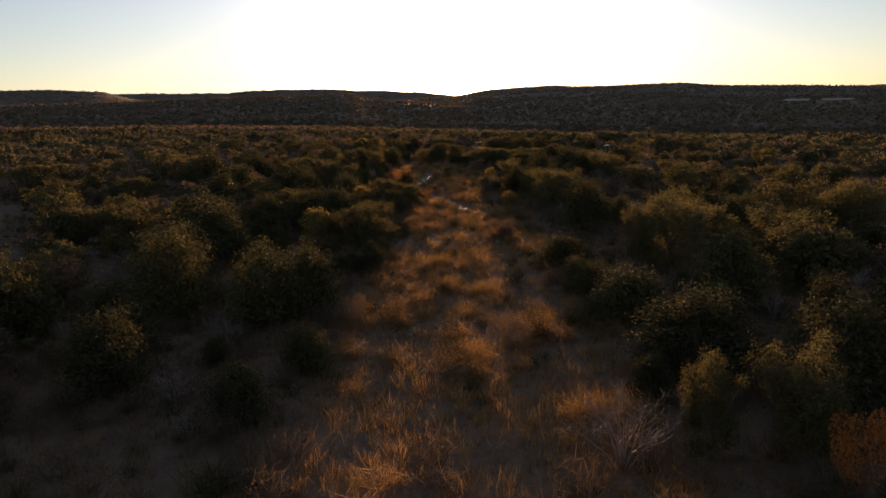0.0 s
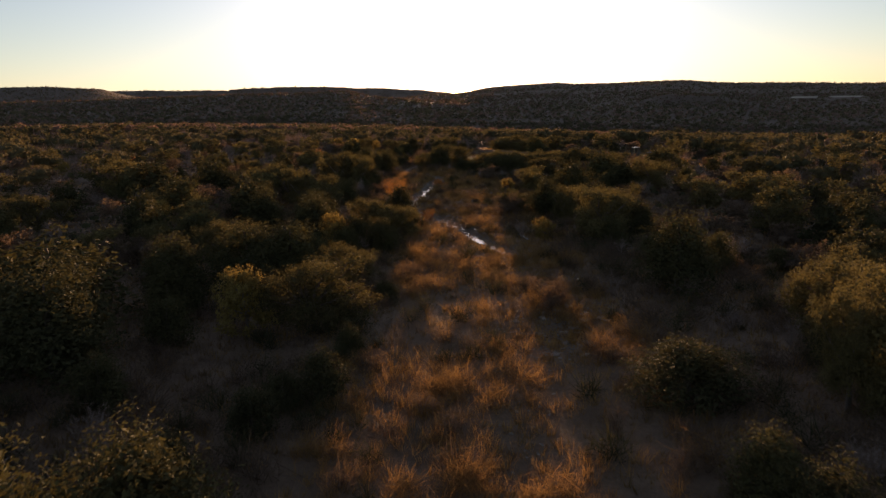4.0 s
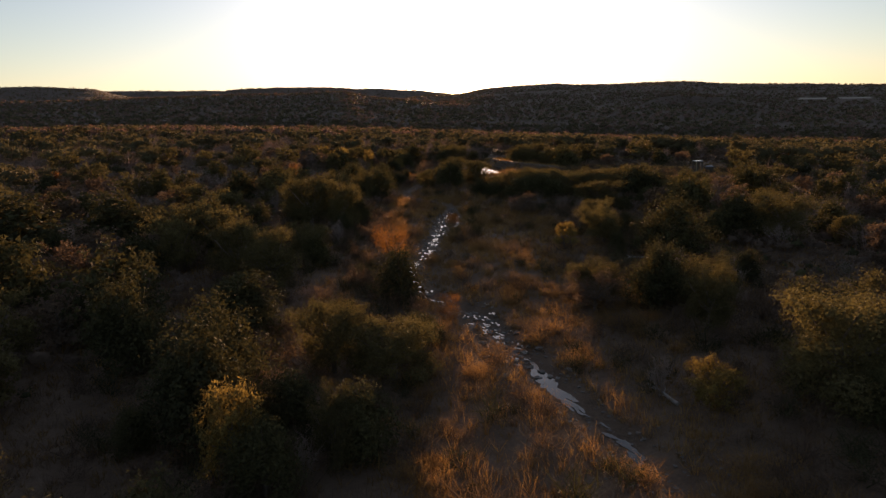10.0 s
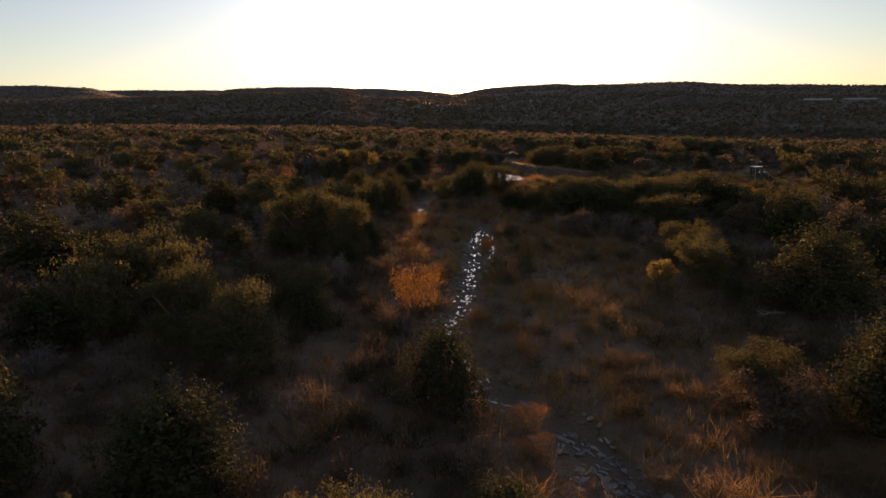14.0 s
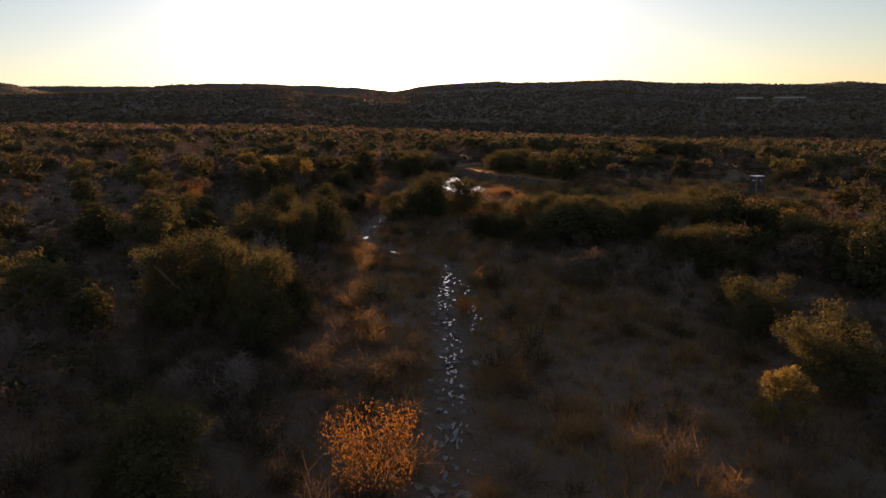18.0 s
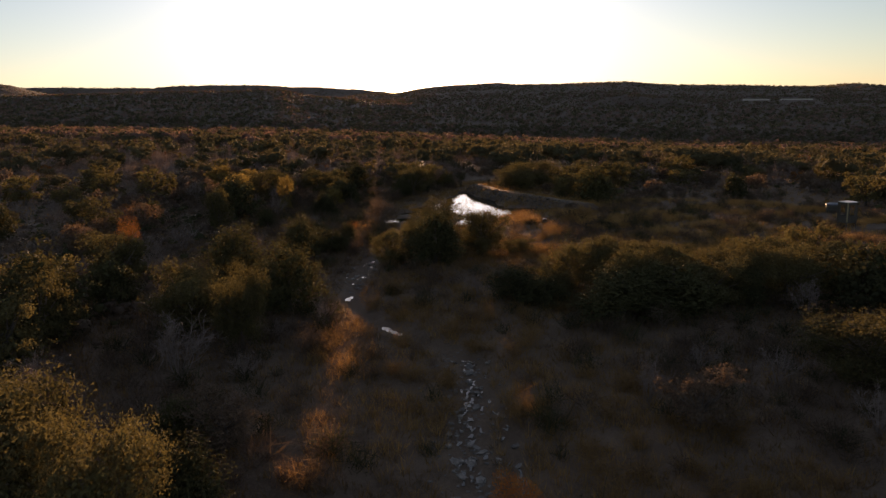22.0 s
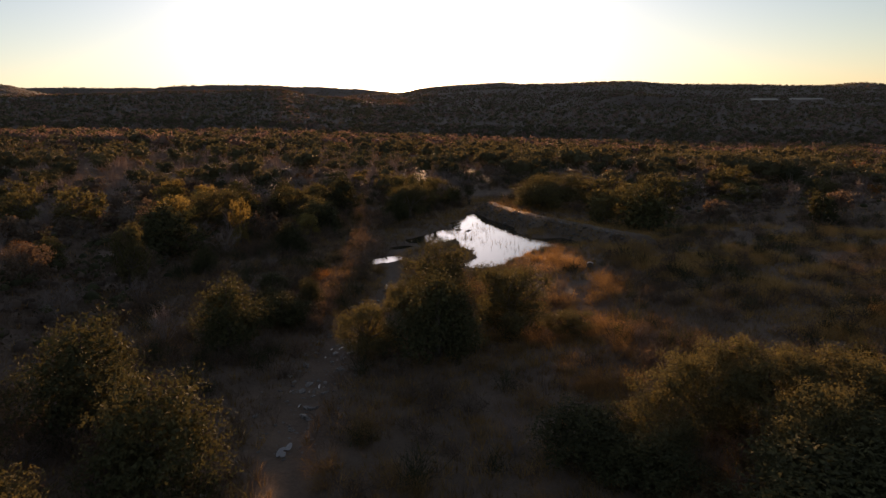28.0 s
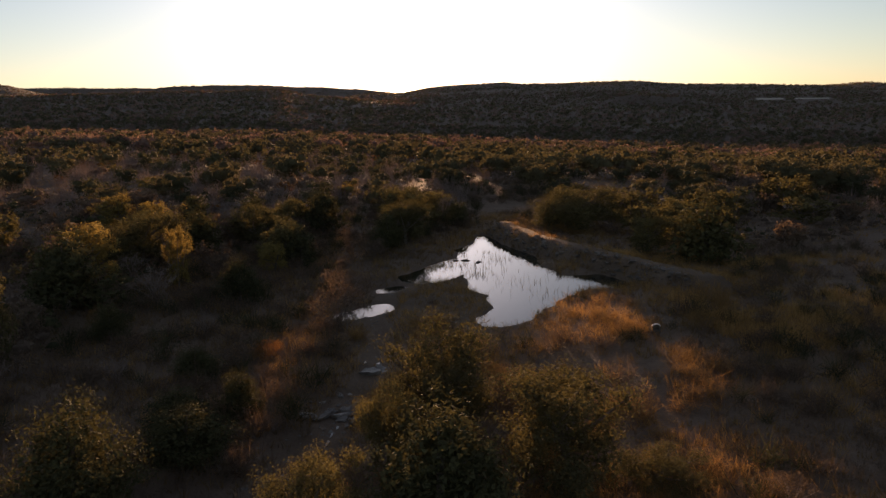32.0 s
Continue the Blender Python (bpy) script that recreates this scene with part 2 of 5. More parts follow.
def ground_material():
    m, n, l, out = nodes_of("dry_pasture_ground")
    big = noise_node(n, l, 0.035, 6.0, 0.6)
    mid = noise_node(n, l, 0.45, 6.0, 0.65)
    fine = noise_node(n, l, 7.0, 5.0, 0.7)
    soil = ramp_node(n, l, mid.outputs["Fac"], [(0.30, (0.080, 0.056, 0.042)), (0.52, (0.165, 0.113, 0.081)), (0.75, (0.275, 0.190, 0.134))])
    grass = ramp_node(n, l, fine.outputs["Fac"], [(0.3, (0.088, 0.064, 0.042)), (0.7, (0.220, 0.145, 0.090))])
    c = mix_rgb(n, l, big.outputs["Fac"], soil.outputs[0], grass.outputs[0])
    # past the flat the ground lies under close scrub
    scrub = ramp_node(n, l, mid.outputs["Fac"], [(0.3, (0.070, 0.052, 0.038)), (0.7, (0.155, 0.108, 0.076))])
    geo = n.new("ShaderNodeNewGeometry")
    sep = n.new("ShaderNodeSeparateXYZ")
    l.new(geo.outputs["Position"], sep.inputs[0])
    rng_ = n.new("ShaderNodeMapRange")
    rng_.inputs["From Min"].default_value, rng_.inputs["From Max"].default_value = 240.0, 420.0
    l.new(sep.outputs["Y"], rng_.inputs["Value"])
    c = mix_rgb(n, l, rng_.outputs[0], c, scrub.outputs[0])
    p = n.new("ShaderNodeBsdfPrincipled")
    p.inputs["Roughness"].default_value = 0.95
    p.inputs["Specular IOR Level"].default_value = 0.15
    l.new(c, p.inputs["Base Color"])
    add = n.new("ShaderNodeMath")
    add.operation = "MULTIPLY_ADD"
    add.inputs[1].default_value = 0.4
    l.new(fine.outputs["Fac"], add.inputs[0])
    l.new(mid.outputs["Fac"], add.inputs[2])
    b = n.new("ShaderNodeBump")
    b.inputs["Strength"].default_value = 0.9
    b.inputs["Distance"].default_value = 0.25
    l.new(add.outputs[0], b.inputs["Height"])
    l.new(b.outputs[0], p.inputs["Normal"])
    l.new(p.outputs[0], out.inputs["Surface"])
    return m


GROUND = ground_material()

# ---- mesh helpers ----
rng = np.random.default_rng(7)


def raw_mesh(name, verts, faces, material, smooth=False):
    """A mesh from arrays: faces is an (n, 3) or (n, 4) array, or a list of such arrays."""
    verts = np.asarray(verts, dtype=np.float32)
    groups = faces if isinstance(faces, list) else [faces]
    groups = [np.asarray(g, dtype=np.int32) for g in groups if len(g)]
    me = bpy.data.meshes.new(name)
    me.vertices.add(len(verts))
    me.vertices.foreach_set("co", verts.ravel())
    loops = np.concatenate([g.ravel() for g in groups])
    sizes = np.concatenate([np.full(len(g), g.shape[1], dtype=np.int32) for g in groups])
    starts = np.concatenate([[0], np.cumsum(sizes)[:-1]]).astype(np.int32)
    me.loops.add(len(loops))
    me.loops.foreach_set("vertex_index", loops)
    me.polygons.add(len(sizes))
    me.polygons.foreach_set("loop_start", starts)
    me.polygons.foreach_set("use_smooth", np.full(len(sizes), smooth))
    me.materials.append(material)
    me.update(calc_edges=True)
    return me


def unit(v):
    return v / np.maximum(np.linalg.norm(v, axis=-1, keepdims=True), 1e-9)


def leaf_cards(centres, outward, sizes, r, slim=0.55, face=0.7):
    """A pointed leaf spray at each centre."""
    k = len(centres)
    nrm = unit(outward * face + r.normal(size=(k, 3)) * 0.75)
    t = unit(np.cross(nrm, r.normal(size=(k, 3))))
    b = np.cross(nrm, t)
    s = sizes[:, None]
    v = np.stack([centres + t * s * 0.6, centres - t * s * 0.4 + b * s * slim * 0.5, centres - t * s * 0.4 - b * s * slim * 0.5],
                 axis=1).reshape(-1, 3)
    return v, np.arange(3 * k).reshape(-1, 3)


def tube(points, radii, sides=5):
    """A tapering limb through points."""
    pts = np.asarray(points, dtype=float)
    d = unit(np.gradient(pts, axis=0))
    side = unit(np.cross(d, np.where(np.abs(d[:, 2:3]) > 0.9, [[1.0, 0, 0]], [[0, 0, 1.0]])))
    up = np.cross(side, d)
    a = np.linspace(0, 2 * math.pi, sides, endpoint=False)
    rad = np.asarray(radii)[:, None, None]
    v = (pts[:, None] + rad * (np.cos(a)[None, :, None] * side[:, None] + np.sin(a)[None, :, None] * up[:, None])).reshape(-1, 3)
    i = np.arange(len(pts) - 1)[:, None] * sides
    j = np.arange(sides)[None]
    j2 = (j + 1) % sides
    q = np.stack([i + j, i + j2, i + sides + j2, i + sides + j], axis=-1).reshape(-1, 4)
    return v, q


def join(pieces):
    vs, fs, base = [], [], 0
    for v, f in pieces:
        vs.append(v)
        fs.append(f + base)
        base += len(v)
    return np.concatenate(vs), np.concatenate(fs)


def join_linked(pieces):
    """Joins limbs into one body: a small web ties each foot to the nearest limb before it."""
    vs, fs = [pieces[0][0]], [pieces[0][1]]
    base = len(pieces[0][0])
    for v, f in pieces[1:]:
        old = np.concatenate(vs)
        near = np.argsort(np.linalg.norm(old - v[0], axis=1))[:2]
        fs.append(f + base)
        fs.append(np.array([(near[0], near[1], base + 1, base)]))
        vs.append(v)
        base += len(v)
    return np.concatenate(vs), np.concatenate(fs)


def thing(name, label, category, group="", kind=""):
    return tagged(new(name), label, category, group, kind)


def link_part(name, mesh, parent, label=""):
    ob = new(name, mesh)
    ob.parent = parent
    return tagged(ob, label)


# ---- lie of the land ----
CREEK = [(-3.6, 12), (-3.4, 19), (-2.7, 26), (-2.2, 33), (0.2, 38), (2.6, 46), (5.0, 54), (5.6, 62), (5.4, 70), (3.6, 75.5), (2.1, 80.6),
         (0.8, 86.5), (-0.4, 91), (-2.6, 94.5), (-3.6, 98.5), (-4.2, 103), (-3.0, 108.5), (-2.4, 115), (-2.1, 121),
         (-1.5, 127.5), (-0.7, 134.5), (-3.2, 138.2), (-4.8, 141), (-6.4, 146), (-6.1, 151), (-5.0, 158),
         (-3.4, 164), (-2.0, 170), (-2.6, 178), (-0.8, 184), (1.5, 187)]
SPUR = [(-0.5, 131), (-0.1, 128), (-0.6, 122), (-1.8, 117)]
POND = [((6.1, 183.2), (6.5, 195.6), 2.4), ((4.3, 176.0), (7.0, 179.6), 1.15), ((7.2, 181.2), (8.4, 182.4), 1.9), ((8.5, 183.3), (12.2, 183.7), 1.8),
        ((0.9, 186.7), (5.2, 191.8), 1.5), ((7.6, 186.5), (7.2, 193.0), 1.9), ((6.7, 196.0), (7.4, 201.4), 0.9), ((5.8, 179.6), (6.6, 182.4), 1.5),
        ((-3.9, 177.8), (-2.2, 179.0), 0.55), ((-1.8, 183.4), (-1.2, 183.8), 0.45)]
DAM = [((8.9, 203.0), (10.3, 196.0)), ((10.3, 196.0), (12.0, 191.4)), ((12.0, 191.4), (14.2, 186.8)), ((14.2, 186.8), (15.9, 182.6)), ((15.9, 182.6), (17.6, 179.8))]
POND_Z, CREEK_Z = -0.42, -0.30


def seg_dist(x, y, a, b):
    dx, dy = b[0] - a[0], b[1] - a[1]
    k = np.clip(((x - a[0]) * dx + (y - a[1]) * dy) / (dx * dx + dy * dy), 0, 1)
    return np.hypot(x - a[0] - k * dx, y - a[1] - k * dy)


def path_dist(x, y, pts):
    d = np.full(np.shape(x), 1e9)
    for a, b in zip(pts, pts[1:]):
        d = np.minimum(d, seg_dist(x, y, a, b))
    return d


def wave(x, y, s, seed=0.0):
    """Cheap smooth noise in -1..1 from turned sine waves."""
    p = seed * 1.7
    u, v = x / s, y / s
    return (np.sin(u * 1.0 + v * 0.63 + p) + np.sin(-u * 0.71 + v * 1.13 + 2.1 * p + 1.3)
            + 0.7 * np.sin(u * 1.93 + v * 1.41 + 0.7 * p + 4.0) + 0.7 * np.sin(u * 1.3 - v * 2.2 + 1.9 * p + 2.0)
            + 0.5 * np.sin(u * 3.7 + v * 0.4 + p) + 0.5 * np.sin(-u * 0.5 + v * 3.9 + 3 * p)) / 4.4


def step(a, b, x):
    k = np.clip((x - a) / (b - a), 0, 1)
    return k * k * (3 - 2 * k)


# hill crests: distance, depth, then bearing and rise in degrees
CRESTS = [
    (1350, 420, [-60, -30, -23.5, -15.9, -11, -8, -6.6, -5.5, -3, 0, 12, 60], [1.0, 1.1, 1.15, 1.38, 1.42, 1.58, 1.5, 1.15, 0.9, 0.7, 0.5, 0.2]),
    (2350, 520, [-60, -5, -1, 1.5, 3.6, 6, 8.9, 10.4, 14.9, 18.3, 21.5, 26, 31, 33, 35.7, 60],
     [0.2, 0.4, 1.1, 1.15, 1.5, 1.64, 1.78, 1.62, 1.66, 1.7, 1.36, 1.2, 1.0, 1.12, 0.85, 0.8]),
    (2500, 350, [-60, -30, -27, -24.6, -23.4, -21, -15, 60], [2.2, 2.2, 2.15, 2.0, 1.6, 1.2, 0.4, 0.1]),
    (4000, 400, [-60, -23, -16.0, -15.4, -15, -8.8, -1.2, 2, 10, 60], [1.9, 1.9, 1.83, 1.85, 1.98, 2.0, 1.58, 1.2, 0.8, 0.3]),
]


def far_height(x, y):
    r = np.hypot(x, y - 70)
    az = np.degrees(np.arctan2(x, y - 70))
    # the flat tilts down to the right, breaks off at a wooded edge and rises again to the crests
    lean = np.interp(az, [-60, -24, -7, 5, 20, 34, 60], [2.0, 1.6, -1.5, -6.0, -9.8, -10.0, -10.0])
    h = lean * np.clip((r - 180) / 220, 0, 1) - 8 * step(420, 560, r)
    base = h
    for r0, w, bearing, rise in CRESTS:
        z = 7 + (10 if r0 == 2350 else 3) + r0 * np.tan(np.radians(np.interp(az, bearing, rise)))
        z = np.where(np.abs(az) < 75, z + 0.02 * z * wave(x, y, 40, r0), 40)
        start = 560 if r0 < 2400 else r0 - 3 * w
        f = np.clip((r - start) / (r0 - start), 0, 1)
        h = np.maximum(h, np.where(r < r0, base + (z - base) * f, z * (1 - 0.5 * step(r0, r0 + 3 * w, r))))
    h = h + 11 * np.exp(-(seg_dist(x, y, (350, 1178), (415, 1150)) / 34) ** 2)
    return h + 1.5 * wave(x, y, 120, 3) * step(250, 600, r) + 2.0 * wave(x, y, 75, 9) * step(700, 1000, r)


def height(x, y):
    x, y = np.asarray(x, dtype=float), np.asarray(y, dtype=float)
    far = step(260, 420, np.hypot(x, y - 70))
    side = np.sign(x) * np.maximum(np.abs(x) - 10, 0)
    h = -0.023 * np.clip(side, -300, 300) * (1 - 0.6 * far)
    rough = 0.16 * wave(x, y, 5.5, 1) + 0.07 * wave(x, y, 1.7, 2) + 0.25 * wave(x, y, 22, 5) * step(4, 20, np.abs(x))
    h = h + rough
    near = (np.abs(x) < 40) & (y > 0) & (y < 230)
    if np.any(near):
        xn, yn = x[near], y[near]
        hn = h[near]
        d = np.minimum(path_dist(xn, yn, CREEK), path_dist(xn, yn, SPUR) + 0.25)
        wet = 0.25 + 0.75 * step(70, 74, yn) + 0.5 * np.exp(-((yn - 55) / 4) ** 2)
        hn = hn * (1 - 0.9 * wet * np.exp(-(d / 2.2) ** 2)) - 0.22 * wet * (1 - step(0.25, 0.95, d)) - 0.10 * wet * np.exp(-(d / 3.0) ** 2)
        s = np.full(xn.shape, 1e9)
        for a, b, r in POND:
            s = np.minimum(s, seg_dist(xn, yn, a, b) - r)
        s = s + 0.35 * wave(xn, yn, 1.6, 6) + 0.15 * wave(xn, yn, 0.6, 8)
        k = 1 - step(-0.9, 6.0, s)
        hn = hn * (1 - k) + k * (-0.33 + 0.07 * wave(xn, yn, 0.55, 11))
        hn = hn - 0.45 * (1 - step(-1.1, 0.9, s))
        dd = np.full(xn.shape, 1e9)
        for a, b in DAM:
            dd = np.minimum(dd, seg_dist(xn, yn, a, b))
        hn = np.maximum(hn, 0.66 - 0.86 * step(0.5, 1.9, dd) - 1.2 * step(1.5, 2.4, dd) + 0.08 * wave(xn, yn, 0.9, 3))
        h[near] = hn
    return h + far_height(x, y)


def axis(parts):
    out = []
    for a, b, s in parts:
        out.append(np.linspace(a, b, max(2, int(round(abs(b - a) / s)) + 1))[:-1])
    return np.append(np.concatenate(out), parts[-1][1])


SHEET = []


def sheet_height(x, y):
    """Height of the ground sheet itself, between its corners."""
    xs, ys, gz = SHEET[0]
    i = np.clip(np.searchsorted(xs, x) - 1, 0, len(xs) - 2)
    j = np.clip(np.searchsorted(ys, y) - 1, 0, len(ys) - 2)
    u = (x - xs[i]) / (xs[i + 1] - xs[i])
    v = (y - ys[j]) / (ys[j + 1] - ys[j])
    return (gz[j, i] * (1 - u) + gz[j, i + 1] * u) * (1 - v) + (gz[j + 1, i] * (1 - u) + gz[j + 1, i + 1] * u) * v


def build_ground():
    xs = axis([(-4900, -1500, 170), (-1500, -500, 50), (-500, -120, 24), (-120, -30, 6), (-30, -12, 1.2), (-12, 20, 0.36),
               (20, 32, 1.0), (32, 120, 6), (120, 500, 24), (500, 1500, 50), (1500, 4900, 170)])
    ys = axis([(-1200, -200, 200), (-200, -20, 20), (-20, 10, 3), (10, 206, 0.58), (206, 300, 3.0), (300, 600, 15),
               (600, 1600, 30), (1600, 2800, 45), (2800, 4900, 90)])
    gx, gy = np.meshgrid(xs, ys)
    gz = height(gx, gy)
    SHEET.append((xs, ys, gz))
    v = np.stack([gx, gy, gz], axis=-1).reshape(-1, 3)
    nx, ny = len(xs), len(ys)
    i = np.arange(ny - 1)[:, None] * nx + np.arange(nx - 1)[None]
    q = np.stack([i, i + 1, i + nx + 1, i + nx], axis=-1).reshape(-1, 4)
    return tagged(new("ground", raw_mesh("ground", v, q, GROUND, True)), "dry brown grassy scrubland ground rolling to low hills", "ground", kind="structure")


ground = build_ground()


def pond_water():
    a = np.linspace(0, 2 * math.pi, 48, endpoint=False)
    v = np.c_[5.2 + 13.2 * np.cos(a), 187 + 16.5 * np.sin(a), np.full(48, POND_Z)]
    me = bpy.data.meshes.new("pond_water")
    me.from_pydata([tuple(p) for p in v], [], [tuple(range(48))])
    me.materials.append(WATER)
    return tagged(new("pond_water", me), "still stock pond water mirroring the pale sky", "pond", kind="structure")


pond_water()


# ---- vegetation kinds ----
def clumped(p, d, r, per, spread):
    """Gathers points into ragged sprays round every per-th of them."""
    k = max(8, len(p) // per)
    pick = r.integers(k, size=len(p))
    q = p[pick] + r.normal(size=p.shape) * spread * np.array([1.0, 1.0, 0.75]) + d[pick] * (r.random((len(p), 1)) * spread)
    dd = unit(d[pick] + 0.5 * unit(q - p[pick]))
    ok = q[:, 2] > 0.03
    return q[ok], dd[ok]


def crown_points(lobes, count, r, shell=0.5):
    """Points in the outer shell of a set of lobes (centre, radii), those buried in other lobes left out."""
    lobes = [(np.array(c, dtype=float), np.array(q, dtype=float)) for c, q in lobes]
    area = np.array([(q[0] * q[1] * q[2]) ** (2 / 3) for _, q in lobes])
    pick = r.choice(len(lobes), size=count * 2, p=area / area.sum())
    d = unit(r.normal(size=(count * 2, 3)))
    rad = 1 - shell * r.random(count * 2) ** 2.2
    c = np.array([lobes[i][0] for i in pick])
    q = np.array([lobes[i][1] for i in pick])
    p = c + d * q * rad[:, None]
    inside = np.zeros(len(p), dtype=bool)
    for k, (c2, q2) in enumerate(lobes):
        inside |= (np.linalg.norm((p - c2) / q2, axis=1) < 0.62) & (pick != k)
    keep = np.flatnonzero(~inside & (p[:, 2] > 0.05))[:count]
    return p[keep], d[keep]


def lobe_core(c, q, r, n=7):
    """The dense leaf mass inside a lobe: a small lumpy eight-sided body."""
    ring = np.linspace(0, 2 * math.pi, n, endpoint=False)
    pts = [(0, 0, 1.0)]
    for z, m in ((0.55, 0.84), (-0.2, 0.98)):
        pts += [(math.cos(a + z) * m, math.sin(a + z) * m, z) for a in ring]
    v = np.array(pts) * (1 + 0.12 * r.normal(size=(2 * n + 1, 1))) * q + c
    f = [(0, 1 + i, 1 + (i + 1) % n) for i in range(n)]
    for i in range(n):
        j = (i + 1) % n
        f += [(1 + i, n + 1 + i, n + 1 + j), (1 + i, n + 1 + j, 1 + j)]
    return v, np.array(f)


def oak_shape(r, w=5.0, h=4.4):
    """Uneven crown: a low core and lobes of all sizes, some standing well out."""
    lean = r.normal(size=2) * w * 0.06
    lobes = [((lean[0], lean[1], h * 0.56), (w * 0.29, w * 0.27, h * 0.30))]
    for k in range(15):
        a = k * 2.4 + r.normal() * 0.45
        d = w * r.uniform(0.18, 0.46)
        z = h * (r.uniform(0.36, 0.90) - 0.22 * d / w)
        s = w * r.uniform(0.085, 0.18)
        lobes.append(((lean[0] + math.cos(a) * d, lean[1] + math.sin(a) * d, z), (s * r.uniform(0.8, 1.2), s * r.uniform(0.8, 1.2), s * r.uniform(0.55, 0.9))))
    for k in range(7):
        a = k * 0.9 + r.normal() * 0.25
        d = w * r.uniform(0.24, 0.36)
        s = w * r.uniform(0.10, 0.16)
        lobes.append(((lean[0] + math.cos(a) * d, lean[1] + math.sin(a) * d, h * r.uniform(0.17, 0.36)), (s, s, s * 0.8)))
    return lobes


def oak_meshes(seed, leaves, size, w=5.0, h=4.4, leaf=None, name="live_oak"):
    r = np.random.default_rng(seed)
    lobes = oak_shape(r, w, h)
    p, d = clumped(*crown_points(lobes, leaves, r, 0.4), r, 30, w * 0.032)
    inner, di = crown_points(lobes, int(leaves * 0.55), r, 0.97)
    crown = join([leaf_cards(p, d, size * r.uniform(0.6, 1.35, len(p)), r, 0.55, 1.0),
                  leaf_cards(inner * [0.9, 0.9, 0.97], di, size * 1.4 * r.uniform(0.7, 1.3, len(inner)), r, 0.85)])
    limbs = []
    fork = np.array([r.normal() * 0.1, r.normal() * 0.1, h * 0.27])
    limbs.append(tube([(0, 0, -0.25), fork * [0.5, 0.5, 0.45], fork], [w * 0.040, w * 0.032, w * 0.027], 7))
    for c, q in lobes[1:]:
        c = np.array(c)
        mid = fork + (c - fork) * 0.5 + r.normal(size=3) * 0.12 * w / 5
        if c[2] < h * 0.38:
            continue
        limbs.append(tube([fork, mid, c], [w * 0.018, w * 0.011, w * 0.004], 5))
        for _ in range(1 if leaves > 9000 else 0):
            e = c + unit(r.normal(size=3)) * np.array(q) * 0.8
            limbs.append(tube([mid, (mid + e) / 2 + r.normal(size=3) * 0.06, e], [w * 0.007, w * 0.005, w * 0.002], 3))
    trunk = join_linked(limbs)
    return (raw_mesh(name + "_trunk", *trunk, BARK, True), raw_mesh(name + "_crown", *crown, leaf or OAK_LEAF, True), lobes)


def cedar_meshes(seed, leaves, size, w=3.4, h=3.3):
    """Juniper: dense foliage from the ground up, rounded cone of ragged sprays."""
    r = np.random.default_rng(seed)
    lobes = []
    for k in range(14):
        f = (k + 0.5) / 14
        a = k * 2.4 + r.normal() * 0.3
        ring = w * 0.33 * math.sqrt(max(0.02, 1 - f ** 2.4)) * r.uniform(0.7, 1.1)
        s = w * (0.22 - 0.07 * f) * r.uniform(0.8, 1.25)
        lobes.append(((math.cos(a) * ring, math.sin(a) * ring, h * (0.16 + 0.68 * f)), (s, s, s * 1.1)))
    p, d = clumped(*crown_points(lobes, leaves, r, 0.4), r, 22, w * 0.040)
    d = unit(d + [0, 0, 0.5])
    inner, di = crown_points(lobes, int(leaves * 0.55), r, 0.97)
    crown = join([leaf_cards(p + d * 0.06, d, size * r.uniform(0.6, 1.5, len(p)), r, 0.42),
                  leaf_cards(inner * [0.85, 0.85, 0.95], di, size * 1.4 * r.uniform(0.7, 1.3, len(inner)), r, 0.85)])
    limbs = [tube([(0, 0, -0.25), (r.normal() * 0.05, r.normal() * 0.05, h * 0.45), (0, 0, h * 0.85)], [w * 0.04, w * 0.025, w * 0.006], 6)]
    for c, q in lobes[::2]:
        limbs.append(tube([(0, 0, c[2] * 0.6), (c[0] * 0.6, c[1] * 0.6, c[2] * 0.9), c], [w * 0.012, w * 0.008, w * 0.003], 3))
    return (raw_mesh("juniper_trunk", *join_linked(limbs), BARK, True), raw_mesh("juniper_crown", *crown, CEDAR_LEAF, True), lobes)


def bare_meshes(seed, w=4.2, h=3.0, stems=15, twigs=7, fine=6):
    """Leafless many-stemmed mesquite: arching stems, forking twigs, a haze of fine ends."""
    r = np.random.default_rng(seed)
    thick, thin = [], []

    def sliver(a, g, wide):
        b = unit(np.cross(g, r.normal(size=3))) * wide
        thin.append((a - b, a + b, a + g))
    for k in range(stems):
        a = k * 2.4 + r.normal() * 0.3
        lean = r.uniform(0.15, 1.0)
        e = np.array([math.cos(a) * w * 0.5 * lean, math.sin(a) * w * 0.5 * lean, h * (1.05 - 0.4 * lean) * r.uniform(0.8, 1.1)])
        m1 = e * [0.3, 0.3, 0.42] + r.normal(size=3) * 0.1
        m2 = e * [0.65, 0.65, 0.75] + r.normal(size=3) * 0.12
        thick.append(tube([(0, 0, -0.2), m1, m2, e], [0.034, 0.024, 0.014, 0.005], 4))
        for _ in range(twigs):
            s = m1 + (e - m1) * r.uniform(0.2, 0.95)
            g = unit(unit(e) * 0.8 + r.normal(size=3) * 0.65 + [0, 0, 0.2]) * h * r.uniform(0.2, 0.38)
            sliver(s, g, 0.015)
            for _ in range(fine):
                s2 = s + g * r.uniform(0.2, 1.0)
                sliver(s2, unit(unit(g) + r.normal(size=3) * 0.7) * r.uniform(0.25, 0.65), 0.012)
    tv = np.array(thin).reshape(-1, 3)
    return (raw_mesh("mesquite_stems", *join_linked(thick), TWIG, True),
            raw_mesh("mesquite_twigs", tv, np.arange(len(tv)).reshape(-1, 3), TWIG))


